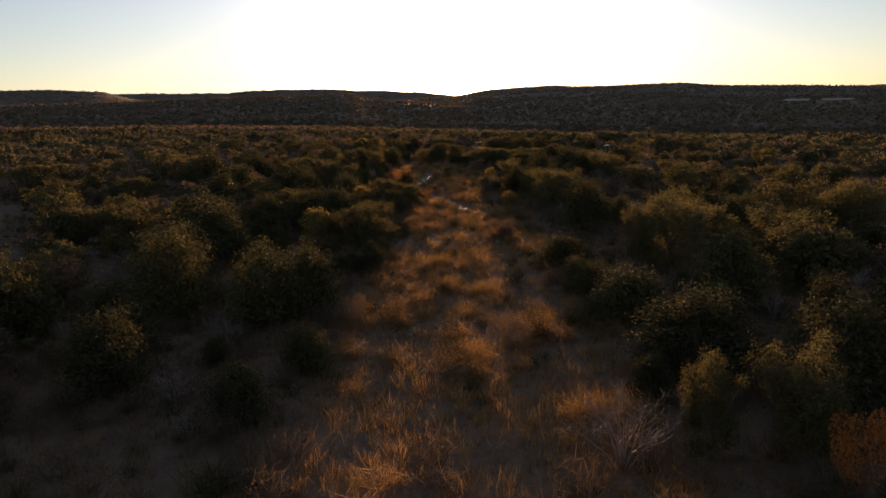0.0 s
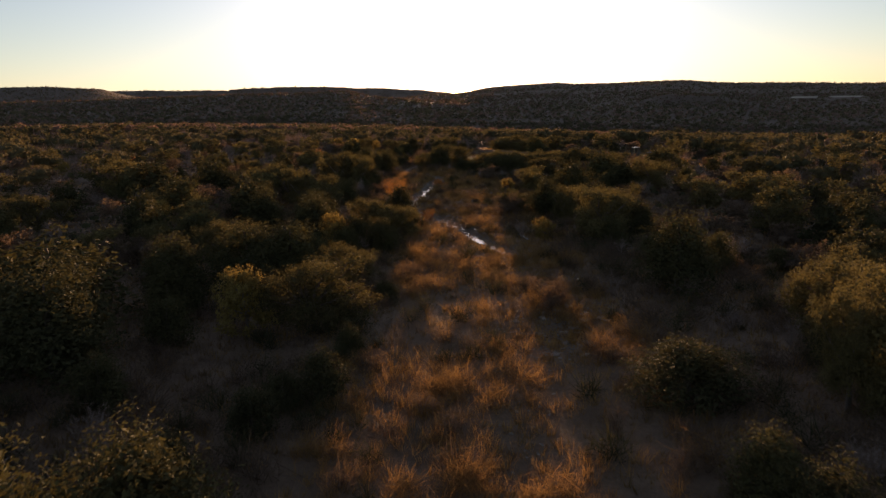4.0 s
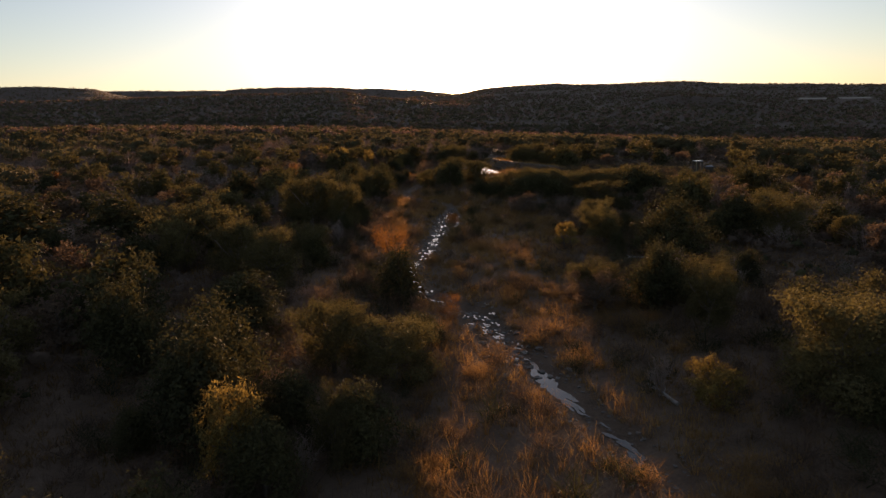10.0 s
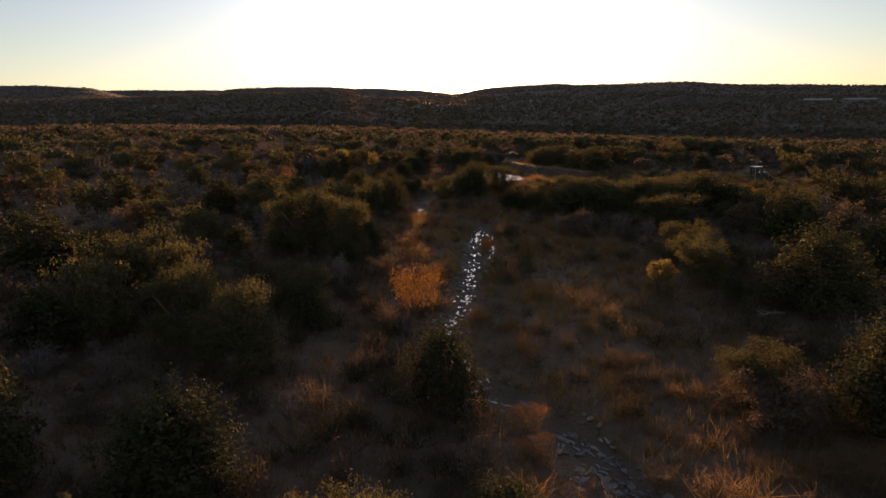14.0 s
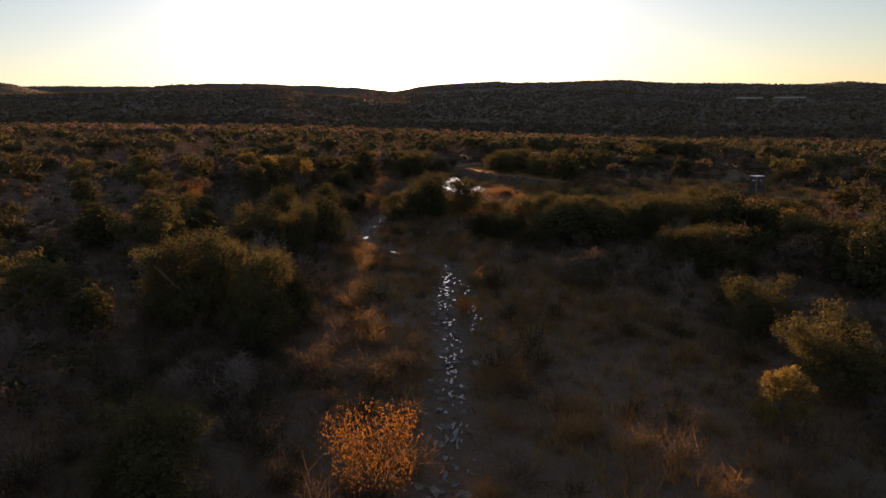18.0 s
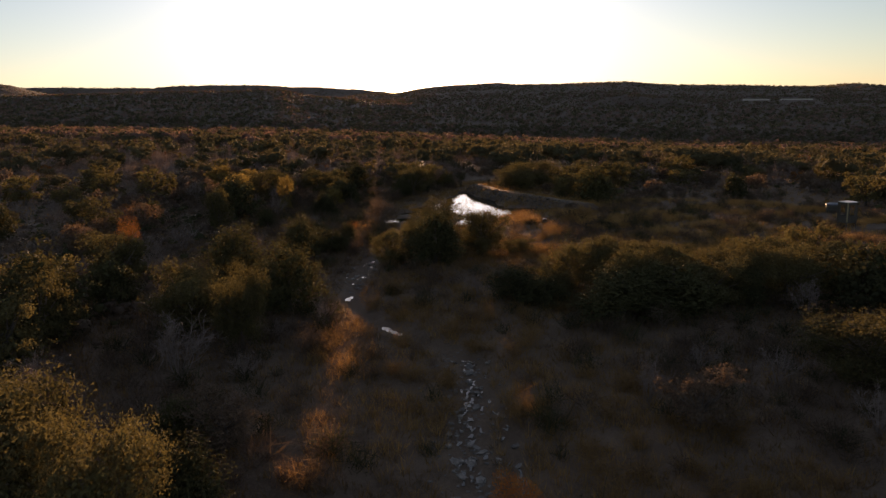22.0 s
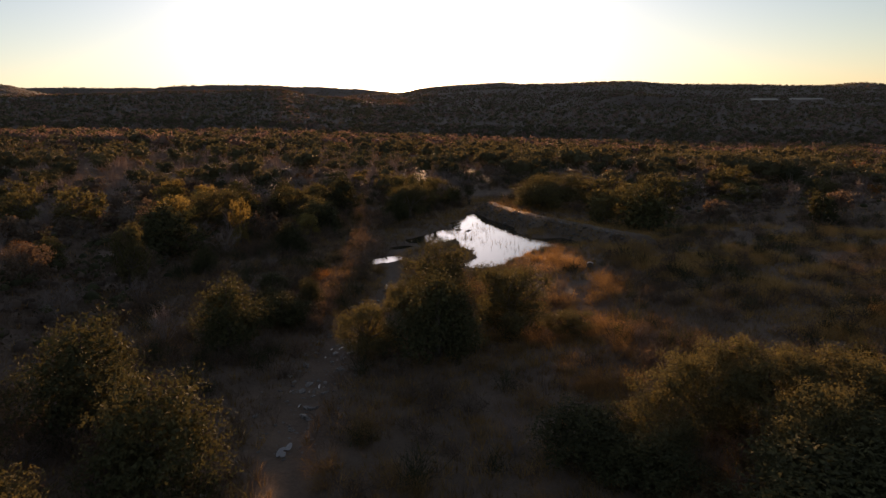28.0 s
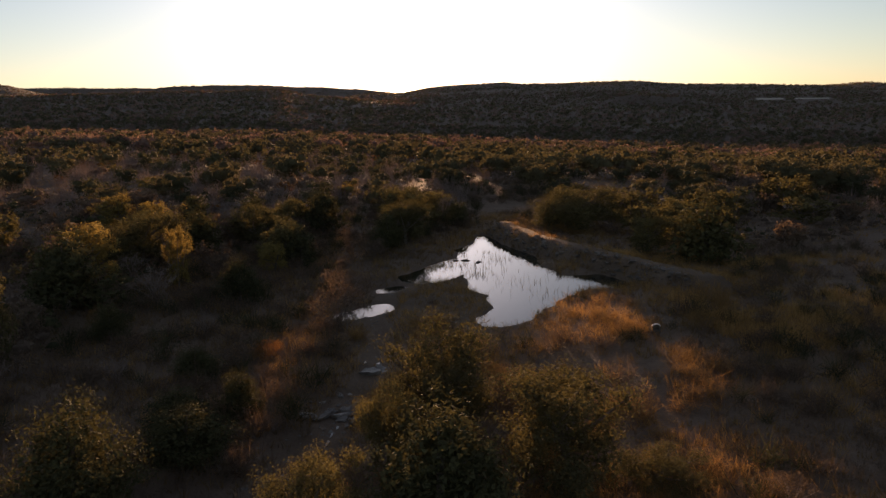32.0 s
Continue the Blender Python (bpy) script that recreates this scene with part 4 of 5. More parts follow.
def woods():
    r = np.random.default_rng(5)
    # scrub round the flight strip out to the edge of the flat
    n = 12500
    x = r.uniform(-210, 210, n)
    y = r.uniform(-10, 330, n)
    ok = ((np.abs(x) > 42 + 14 * r.random(n)) | (y > 206 + 10 * r.random(n))) & (np.abs(x) < 14 + 0.66 * y)
    ok &= r.random(n) > clear_of(x, y) * 1.2
    ok &= (wave(x, y, 9.0, 12) < 0.48) & ~in_lane(x, y)
    x, y = x[ok], y[ok]
    taken = np.array(TAKEN)
    free = np.array([np.min(np.hypot(taken[:, 0] - a, taken[:, 1] - b) - taken[:, 2] * 0.4) > 0.8 for a, b in zip(x, y)])
    x, y = x[free], y[free]
    u = r.random(len(x))
    # bare brush prevails to the left of the pond
    u = np.where((x < 2) & (u < 0.6) & (r.random(len(x)) < 0.45), 0.7, u)
    kinds = [(u < 0.19, "oak_scrub", "olive-green live oak scrub in low sun", SCRUB_OAK, 4.8, 4.0, 100, 0.68),
             ((u >= 0.19) & (u < 0.45), "juniper_scrub", "dark green juniper scrub", SCRUB_CEDAR, 3.4, 3.3, 84, 0.54),
             ((u >= 0.45) & (u < 0.60), "brown_scrub", "brown leafless and dry-leaved scrub", BROWN_LEAF, 3.2, 2.3, 60, 0.48),
             ((u >= 0.955) & (u < 0.98), "rust_scrub", "scattered rust-red autumn shrubs", RUST_LEAF, 2.4, 2.0, 90, 0.34),
             (u >= 0.98, "yellow_scrub", "scattered yellow autumn shrubs", GOLD_LEAF, 2.6, 2.6, 90, 0.34)]
    close = (np.abs(x) < 95) & (y < 280)
    nearest = (np.abs(x) < 62) & (y < 250)
    for mask, name, label, mat, w, h, leaves, size in kinds:
        if name == "brown_scrub":
            bare = (u >= 0.60) & (u < 0.955)
            scatter_joined("bare_scrub", "grey leafless twiggy scrub", "scrub", BARE_SCRUB, [twig_dome(r, 3.8, 3.0, 85, 0.8) for _ in range(6)], x[bare], y[bare], r.uniform(0.6, 1.25, bare.sum()), r)
        for part_mask, nm, more, finer in ((mask & nearest, "pond_" + name, 9.0, 0.29), (mask & close & ~nearest, name, 2.6, 0.46), (mask & ~close, "outer_" + name, 0.9, 0.9)):
            protos = [simple_crown(r, w, h, 8, int(leaves * more), size * finer, 9 if more > 2 else 5 if more > 1 else 2) for _ in range(6)]
            scatter_joined(nm, label, "scrub", mat, protos, x[part_mask], y[part_mask], r.uniform(0.55, 1.3, part_mask.sum()), r)
    # wooded valley and hills beyond
    def far_set(r0, r1, count, w, h, leaves, size, tag, core=1):
        rad = np.sqrt(r.uniform(r0 ** 2, r1 ** 2, count))
        az = r.uniform(-0.72, 0.72, count)
        fx, fy = rad * np.sin(az), 70 + rad * np.cos(az)
        fr, fa = np.hypot(fx + 5, fy - 82), np.degrees(np.arctan2(fx + 5, fy - 82))
        field = (fa > 26.4) & (fa < 31.0) & ((fa < 28.3) | (fa > 28.8)) & (fr > 1230) & (fr < 1430)
        good = ((wave(fx, fy, 30, 2) < 0.75) | (rad > 650)) & ~field
        fx, fy = fx[good], fy[good]
        pick = r.random(len(fx))
        for mask, mat, nm in ((pick < 0.38, WOODS_DARK, "dark"), ((pick >= 0.38) & (pick < 0.66), WOODS_OLIVE, "olive"), (pick >= 0.66, WOODS_BROWN, "brown")):
            protos = [simple_crown(r, w, h, 3 if core < 4 else 6, leaves, size, core) for _ in range(5)]
            scatter_joined("%s_%s_woods" % (tag, nm), "%s woods covering the distant land" % nm, "woods", mat, protos,
                           fx[mask], fy[mask], r.uniform(0.6, 1.35, mask.sum()), r, 0.3)
    far_set(262, 430, 2800, 4.8, 3.8, 130, 0.46, "edge", 5)
    far_set(430, 720, 5500, 5.8, 3.8, 22, 1.0, "valley", 2)
    far_set(720, 1050, 6000, 6.4, 3.6, 9, 1.5, "slope")
    far_set(1050, 1550, 10000, 6.6, 3.4, 5, 1.8, "hill")
    far_set(1550, 2500, 12000, 8.0, 3.2, 3, 2.4, "ridge")
    far_set(3500, 4100, 4000, 16.0, 4.5, 3, 4.0, "far")


def pasture():
    """Pale dry pasture in a gap of the far woods, in two strips."""
    for a0, a1 in ((26.5, 28.2), (28.9, 30.9)):
        a, q = np.radians(np.linspace(a0, a1, 14)), np.linspace(1290, 1420, 9)
        gx, gy = -5 + q[:, None] * np.sin(a)[None], 82 + q[:, None] * np.cos(a)[None]
        v = np.stack([gx, gy, sheet_height(gx, gy) + 0.5], axis=-1).reshape(-1, 3)
        k = (np.arange(8)[:, None] * 14 + np.arange(13)[None]).ravel()
        f = np.stack([k, k + 1, k + 15, k + 14], axis=1)
        tagged(new("pasture", raw_mesh("pasture", v, f, PALE_PASTURE, True)), "pale dry grass pasture among the far woods", "field", kind="structure")


pasture()


DAM_LINE = [DAM[0][0]] + [b for a, b in DAM]


def low_brush():
    """Knee-high twiggy undergrowth between the trees."""
    r = np.random.default_rng(17)
    n = 10500
    x, y = r.normal(0, 34, n), r.uniform(5, 235, n)
    ok = (np.abs(x) < np.minimum(90, 10 + 0.66 * y)) & (r.random(n) > open_strip(x, y) * 0.7) & (np.hypot((x - 7) / 9, (y - 187) / 16) > 1) & (height(x, y) > -0.25 - 0.03 * np.maximum(np.abs(x) - 8, 0)) & (path_dist(x, y, CREEK) > 1.3) & (path_dist(x, y, DAM_LINE) > 2.6)
    x, y = x[ok], y[ok]
    u = r.random(len(x))
    near = (np.abs(x - 1) < 18) | ((y > 145) & (y < 195) & (x > 0) & (x < 48))
    for mask, name, label, mat in ((u < 0.6, "dry_undergrowth", "grey-brown dry undergrowth between the trees", BROWN_LEAF),
                                   (u >= 0.6, "green_undergrowth", "dull green undergrowth between the trees", CEDAR_LEAF)):
        protos = [join([simple_crown(r, 1.4, 0.8, 4, 40, 0.06), twig_dome(r, 1.6, 0.9, 110, 0.45)]) for _ in range(5)]
        scatter_joined(name, label, "undergrowth", mat, protos, x[mask & near], y[mask & near], r.uniform(0.5, 1.3, (mask & near).sum()), r, 0.05)
        protos = [simple_crown(r, 1.6, 1.0, 3, 26, 0.17, 1) for _ in range(5)]
        scatter_joined("outlying_" + name, label, "undergrowth", mat, protos, x[mask & ~near], y[mask & ~near], r.uniform(0.5, 1.3, (mask & ~near).sum()), r, 0.05)
    # dark ankle-high clumps through the clearing
    n = 2600
    x, y = r.uniform(-12, 20, n), r.uniform(12, 178, n)
    ok = (open_strip(x, y) > 0.3) & (height(x, y) > -0.2) & (wave(x, y, 3.2, 41) > -0.1)
    x, y = x[ok], y[ok]
    protos = [twig_dome(r, 1.3, 0.48, 230, 0.22) for _ in range(6)]
    scatter_joined("clearing_clumps", "low dark olive-brown bunch grass clumps in the clearing", "undergrowth", GREEN_GRASS, protos, x, y, r.uniform(0.5, 1.5, len(x)), r, 0.05)


woods()
low_brush()


def surrounding_scrub():
    """The same scrub carried on beside and behind the start of the flight."""
    r = np.random.default_rng(77)
    n = 4200
    x, y = r.uniform(-125, 125, n), r.uniform(-50, 150, n)
    ok = ((np.abs(x) > 16 + 0.66 * np.maximum(y, 0)) | (y < 4)) & (np.abs(x - 1) > 5) & (wave(x, y, 9.0, 12) < 0.5)
    x, y = x[ok], y[ok]
    u = r.random(len(x))
    for a, b, nm, label, mat, w, h in ((0.0, 0.24, "oak_scrub", "olive-green live oak scrub in low sun", OAK_LEAF, 4.8, 4.0),
                                       (0.24, 0.52, "juniper_scrub", "dark green juniper scrub", CEDAR_LEAF, 3.4, 3.3),
                                       (0.52, 0.72, "brown_scrub", "brown leafless and dry-leaved scrub", BROWN_LEAF, 3.2, 2.3)):
        m = (u >= a) & (u < b)
        protos = [simple_crown(r, w, h, 6, 26, 0.7, 4) for _ in range(4)]
        scatter_joined("surrounding_" + nm, label, "scrub", mat, protos, x[m], y[m], r.uniform(0.55, 1.25, m.sum()), r)
    m = u >= 0.72
    scatter_joined("surrounding_bare_scrub", "grey leafless twiggy scrub", "scrub", BARE_SCRUB, [twig_dome(r, 3.6, 2.8, 70) for _ in range(4)], x[m], y[m], r.uniform(0.6, 1.2, m.sum()), r)


surrounding_scrub()


for spare in [o for v in LIB.values() for o, _, _ in v]:
    if spare.matrix_basis.translation.length < 1e-6:
        for o in (*spare.children_recursive, spare):
            bpy.data.objects.remove(o)


def grass():
    """Bunch grass: sprays of thin blades."""
    r = np.random.default_rng(3)

    def tufts(name, label, material, x, y, blades, tall, spread, wide):
        n = len(x)
        z = sheet_height(x, y)
        k = n * blades
        base = np.repeat(np.stack([x, y, z - 0.03], axis=1), blades, axis=0)
        s = np.repeat(r.uniform(0.55, 1.35, n), blades)
        a = r.uniform(0, 6.283, k)
        out = np.stack([np.cos(a), np.sin(a), np.zeros(k)], axis=1)
        base = base + out * (r.random(k) * spread * 0.35)[:, None]
        tip = base + out * (r.random(k) * spread * s)[:, None] + np.stack([np.zeros(k), np.zeros(k), tall * s * r.uniform(0.6, 1.15, k)], axis=1)
        b = r.uniform(0, 6.283, k)
        side = np.stack([np.cos(b), np.sin(b), np.zeros(k)], axis=1) * wide
        v = np.stack([base - side, base + side, tip], axis=1).reshape(-1, 3)
        tagged(new(name, raw_mesh(name, v, np.arange(3 * k).reshape(-1, 3), material)), label, "grass", kind="stuff")

    def spots(n, x0, x1, y0, y1, test):
        x, y = r.uniform(x0, x1, n), r.uniform(y0, y1, n)
        ok = test(x, y) & (path_dist(x, y, DAM_LINE) > 1.5 * r.random(len(x)))
        ok &= height(x, y) > np.where(y > 171, -0.39, -0.26) - 0.03 * np.maximum(np.abs(x) - 8, 0)
        ok &= (path_dist(x, y, CREEK) > 0.7) | (y < 72)
        return x[ok], y[ok]

    x, y = spots(64000, -16, 22, 10, 214, lambda x, y: (r.random(len(x)) < 0.15 + 0.85 * clear_of(x, y)) & (0.9 * wave(x, y, 1.3, 7) + 0.7 * wave(x, y, 4.5, 2) > -0.35 + 0.7 * r.random(len(x))))
    tufts("dry_grass", "tawny dry bunch grass lit orange by the low sun", GRASS, x, y, 10, 0.46, 0.42, 0.009)
    x, y = spots(42000, -20, 26, 10, 214, lambda x, y: wave(x, y, 2.3, 17) < 0.45)
    tufts("green_grass", "short greenish-brown grass between the bushes", GREEN_GRASS, x, y, 6, 0.36, 0.34, 0.015)
    x, y = spots(30000, -75, 80, 5, 260, lambda x, y: (np.abs(x) > 15) & (np.abs(x) < 8 + 0.66 * y) & (wave(x, y, 5.0, 3) > -0.3))
    tufts("scrub_grass", "dry grass in the gaps of the scrub", GRASS, x, y, 6, 0.42, 0.45, 0.020)
    x, y = spots(34000, 14, 50, 146, 190, lambda x, y: (clear_of(x, y) > 0.4) & (0.9 * wave(x, y, 1.6, 7) + 0.8 * wave(x, y * 2.0, 5.5, 2) > -0.1 + 0.6 * r.random(len(x))))
    tufts("flat_grass", "pale dry grass in strips over the flat beside the pond", GRASS, x, y, 9, 0.5, 0.42, 0.014)
    x, y = spots(26000, -32, 14, 138, 214, lambda x, y: (wave(x, y, 2.1, 33) + 0.6 * wave(x, y, 7.0, 4) > -0.5) & (clear_of(x, y) < 0.95))
    tufts("bank_grass", "shaggy grey-brown grass on the shaded banks by the pond", BROWN_LEAF, x, y, 6, 0.42, 0.55, 0.013)
    x, y = spots(26000, -26, 28, 10, 140, lambda x, y: (np.abs(x - 1) > 5) & (wave(x, y, 2.1, 35) + 0.6 * wave(x, y, 7.0, 4) > -0.4))
    tufts("shade_grass", "shaggy grey-brown grass under the scrub", BROWN_LEAF, x, y, 6, 0.42, 0.55, 0.013)
    x, y = spots(9000, -14, 20, 10, 214, lambda x, y: (clear_of(x, y) > 0.5) & (wave(x, y, 1.3, 27) > 0.25))
    tufts("weeds", "rusty brown seed-head weeds in the clearing", BROWN_LEAF, x, y, 9, 0.62, 0.42, 0.011)

grass()


# ---- creek bed ----
def along(pts, y0, y1, count, r, spread):
    """Random places along a line between two distances ahead: x, y and the line's heading."""
    p = np.array(pts, dtype=float)
    seg = np.diff(p, axis=0)
    ln = np.hypot(seg[:, 0], seg[:, 1])
    cum = np.concatenate([[0], np.cumsum(ln)])
    s = np.linspace(0, cum[-1], 900)
    x, y = np.interp(s, cum, p[:, 0]), np.interp(s, cum, p[:, 1])
    hd = np.arctan2(np.gradient(y), np.gradient(x))
    k = np.flatnonzero((y >= min(y0, y1)) & (y <= max(y0, y1)))
    k = r.choice(k, count)
    off = r.normal(0, 1, count) * spread
    return x[k] - np.sin(hd[k]) * off, y[k] + np.cos(hd[k]) * off, hd[k]


creek_bed = thing("creek_bed", "stony half-dry creek bed with small sky-reflecting puddles", "creek", kind="structure")


def puddles():
    """Shallow water lying in the bed: ragged, drawn out along the flow."""
    r = np.random.default_rng(21)
    # stretch, how many, half length, half width, sideways scatter
    runs = [(CREEK, 74.0, 76.5, 5, 0.40, 0.10, 0.08), (CREEK, 79.2, 82.8, 8, 0.75, 0.23, 0.08), (CREEK, 76.5, 79.2, 7, 0.35, 0.08, 0.15),
            (CREEK, 83, 91, 75, 0.16, 0.05, 0.40), (CREEK, 93, 97, 10, 0.20, 0.06, 0.3), (CREEK, 97.5, 104.5, 14, 0.5, 0.11, 0.08),
            (CREEK, 105, 121, 80, 0.16, 0.05, 0.24), (SPUR, 119, 131, 24, 0.17, 0.05, 0.15), (CREEK, 121, 135, 70, 0.15, 0.05, 0.22),
            (CREEK, 139.2, 140.0, 2, 0.5, 0.25, 0.05), (CREEK, 145.4, 147.0, 2, 0.28, 0.11, 0.08), (CREEK, 150, 158, 12, 0.11, 0.035, 0.35),
            (CREEK, 161.5, 165, 4, 0.14, 0.05, 0.35), (CREEK, 168.5, 170.5, 2, 0.16, 0.06, 0.3), ([(-4.1, 177.8), (-2.0, 179.2)], 0, 300, 5, 0.55, 0.2, 0.1),
            ([(-1.8, 183.4), (-1.2, 183.7)], 0, 300, 2, 0.4, 0.16, 0.05), (CREEK, 53, 58, 8, 0.15, 0.04, 0.5), (CREEK, 33, 36, 3, 0.14, 0.04, 0.3)]
    runs.append(([(7.1, 64.4), (7.9, 65.4)], 0, 200, 2, 0.22, 0.11, 0.1))
    number = 0
    for line, y0, y1, count, hl, hw, spread in runs:
        xs, ys, hs = along(line, y0, y1, count, r, spread)
        for x, y, hd in zip(xs, ys, hs):
            m = 18
            a = np.linspace(0, 2 * math.pi, m, endpoint=False)
            s = r.uniform(0.6, 1.35)
            rad = 1 + 0.28 * np.sin(2 * a + r.uniform(0, 6)) + 0.22 * np.sin(3 * a + r.uniform(0, 6)) + 0.16 * r.normal(size=m)
            lx, ly = np.cos(a) * hl * s * rad, np.sin(a) * hw * s * rad
            hd = hd + r.normal() * 0.25
            vx = x + lx * math.cos(hd) - ly * math.sin(hd)
            vy = y + lx * math.sin(hd) + ly * math.cos(hd)
            z = float(height(np.array([x]), np.array([y]))[0]) + 0.035 + 0.0007 * (number % 17)
            v = np.c_[np.append(vx, x), np.append(vy, y), np.full(m + 1, z)]
            f = np.array([(i, (i + 1) % m, m) for i in range(m)])
            link_part("puddle", raw_mesh("puddle", v, f, WATER), creek_bed)
            number += 1


puddles()


def stone_mesh(seed, flat=0.55):
    r = np.random.default_rng(seed)
    bm = bmesh.new()
    bmesh.ops.create_icosphere(bm, subdivisions=1, radius=0.5)
    bmesh.ops.bisect_plane(bm, geom=bm.verts[:] + bm.edges[:] + bm.faces[:], plane_co=(0, 0, 0.28), plane_no=(r.normal() * 0.2, r.normal() * 0.2, 1), clear_outer=True)
    bmesh.ops.holes_fill(bm, edges=[e for e in bm.edges if e.is_boundary])
    for v in bm.verts:
        v.co *= 1 + 0.22 * r.normal()
        v.co.z *= flat
        v.co.x *= 1.25
    bmesh.ops.triangulate(bm, faces=bm.faces[:])
    me = bpy.data.meshes.new("stone")
    bm.to_mesh(me)
    bm.free()
    me.materials.append(STONE)
    return me


STONES = [stone_mesh(200 + k) for k in range(7)]


DAM_STONES = [me.copy() for me in STONES]
for me in DAM_STONES:
    me.materials[0] = DAM_STONE


def lay_stones(parent, xs, ys, sizes, r, lift=0.0, kinds=STONES):
    zs = height(xs, ys)
    for x, y, z, s in zip(xs, ys, zs, sizes):
        ob = new("stone", kinds[int(r.integers(len(kinds)))])
        ob.parent = parent
        ob.matrix_basis = pose(x, y, z + 0.08 * s + lift, r.normal() * 9, r.normal() * 9, r.uniform(0, 360)) @ Matrix.Diagonal((s, s * r.uniform(0.7, 1.0), s, 1))


def joined_stones(name, label, parent, xs, ys, sizes, r):
    """The small rubble too fine to pick apart, as one part."""
    zs = height(xs, ys)
    vs, fs, base = [], [], 0
    protos = []
    for me in STONES:
        v = np.array([tuple(p.co) for p in me.vertices])
        f = np.array([tuple(p.vertices) for p in me.polygons])
        protos.append((v, f))
    for x, y, z, s in zip(xs, ys, zs, sizes):
        v, f = protos[int(r.integers(len(protos)))]
        a = r.uniform(0, 6.283)
        w = np.stack([(v[:, 0] * math.cos(a) - v[:, 1] * math.sin(a)) * s + x, (v[:, 0] * math.sin(a) + v[:, 1] * math.cos(a)) * s + y,
                      v[:, 2] * s + z + 0.03 * s], axis=1)
        vs.append(w)
        fs.append(f + base)
        base += len(v)
    ob = link_part(name, raw_mesh(name, np.concatenate(vs), np.concatenate(fs), STONE), parent, label)
    return tagged(ob, kind="stuff")


def creek_stones():
    r = np.random.default_rng(31)
    big = [along(CREEK, a, b, n, r, s)[:2] for a, b, n, s in ((51, 59, 40, 1.5), (81, 92, 75, 0.7), (93, 104, 34, 0.6), (104, 121, 60, 0.6),
                                                              (121, 135, 50, 0.55), (148, 159, 34, 0.7), (161, 166, 14, 0.6), (30, 36, 8, 0.6))]
    x = np.concatenate([b[0] for b in big])
    y = np.concatenate([b[1] for b in big])
    lay_stones(creek_bed, x, y, r.uniform(0.14, 0.42, len(x)), r)
    # larger pale rocks washed together below the pond
    x, y = np.concatenate([r.normal(-3.6, 0.5, 9), r.normal(-2.3, 0.3, 4)]), np.concatenate([r.normal(163.6, 0.35, 9), r.normal(168.6, 0.3, 4)])
    lay_stones(creek_bed, x, y, r.uniform(0.4, 0.8, len(x)), r)
    small = [along(CREEK, a, b, n, r, s)[:2] for a, b, n, s in ((14, 50, 150, 0.4), (50, 60, 300, 1.6), (72, 92, 420, 0.9), (92, 121, 480, 0.7),
                                                                (121, 136, 330, 0.6), (146, 166, 300, 0.8), (166, 186, 80, 0.8))]
    # a dry stony run that joins from the side
    small.append(along([(5.4, 58.8), (5.8, 51.8)], 0, 200, 260, r, 1.1)[:2])
    x = np.concatenate([b[0] for b in small])
    y = np.concatenate([b[1] for b in small])
    joined_stones("rubble", "fine pale limestone rubble", creek_bed, x, y, r.uniform(0.06, 0.17, len(x)), r)


creek_stones()

# ---- pond side ----
dam_wall = thing("dam_facing", "rough stone facing along the earth dam of the pond", "dam", kind="structure")


def dam_stones():
    r = np.random.default_rng(41)
    line = [DAM[0][0]] + [b for a, b in DAM]
    x, y, hd = along(line, 180, 203, 290, r, 0.2)
    # the water side of the bank
    shift = r.uniform(0.5, 1.6, len(x))
    x, y = x - np.abs(np.sin(hd)) * shift, y - np.abs(np.cos(hd)) * shift
    lay_stones(dam_wall, x, y, 0.14 + 0.4 * r.random(len(x)) ** 2, r, -0.04, DAM_STONES)


dam_stones()


def reeds():
    """Sparse rush stems standing in the pond."""
    r = np.random.default_rng(51)
    spots = [((5.0, 189.0), 1.6, 90), ((6.6, 191.5), 1.0, 70), ((4.6, 186.8), 0.9, 110), ((6.8, 184.0), 1.8, 80), ((8.5, 180.5), 1.4, 60),
             ((11.4, 181.6), 1.2, 90), ((13.2, 182.0), 1.0, 110), ((3.4, 190.5), 1.4, 120), ((6.2, 194.0), 1.2, 50), ((14.8, 180.6), 0.8, 90)]
    vs = []
    for (cx, cy), s, n in spots:
        x, y = cx + r.normal(size=n) * s * 0.55, cy + r.normal(size=n) * s * 0.7
        b = np.stack([x, y, np.full(n, POND_Z - 0.05)], axis=1)
        t = b + np.stack([r.normal(size=n) * 0.08, r.normal(size=n) * 0.08, r.uniform(0.15, 0.5, n)], axis=1)
        a = r.uniform(0, 6.283, n)
        w = np.stack([np.cos(a), np.sin(a), np.zeros(n)], axis=1) * 0.012
        vs.append(np.stack([b - w, b + w, t], axis=1).reshape(-1, 3))
    v = np.concatenate(vs)
    tagged(new("pond_reeds", raw_mesh("pond_reeds", v, np.arange(len(v)).reshape(-1, 3), GREEN_GRASS)), "sparse dry rushes standing in the shallow pond", "reeds", kind="stuff")


reeds()

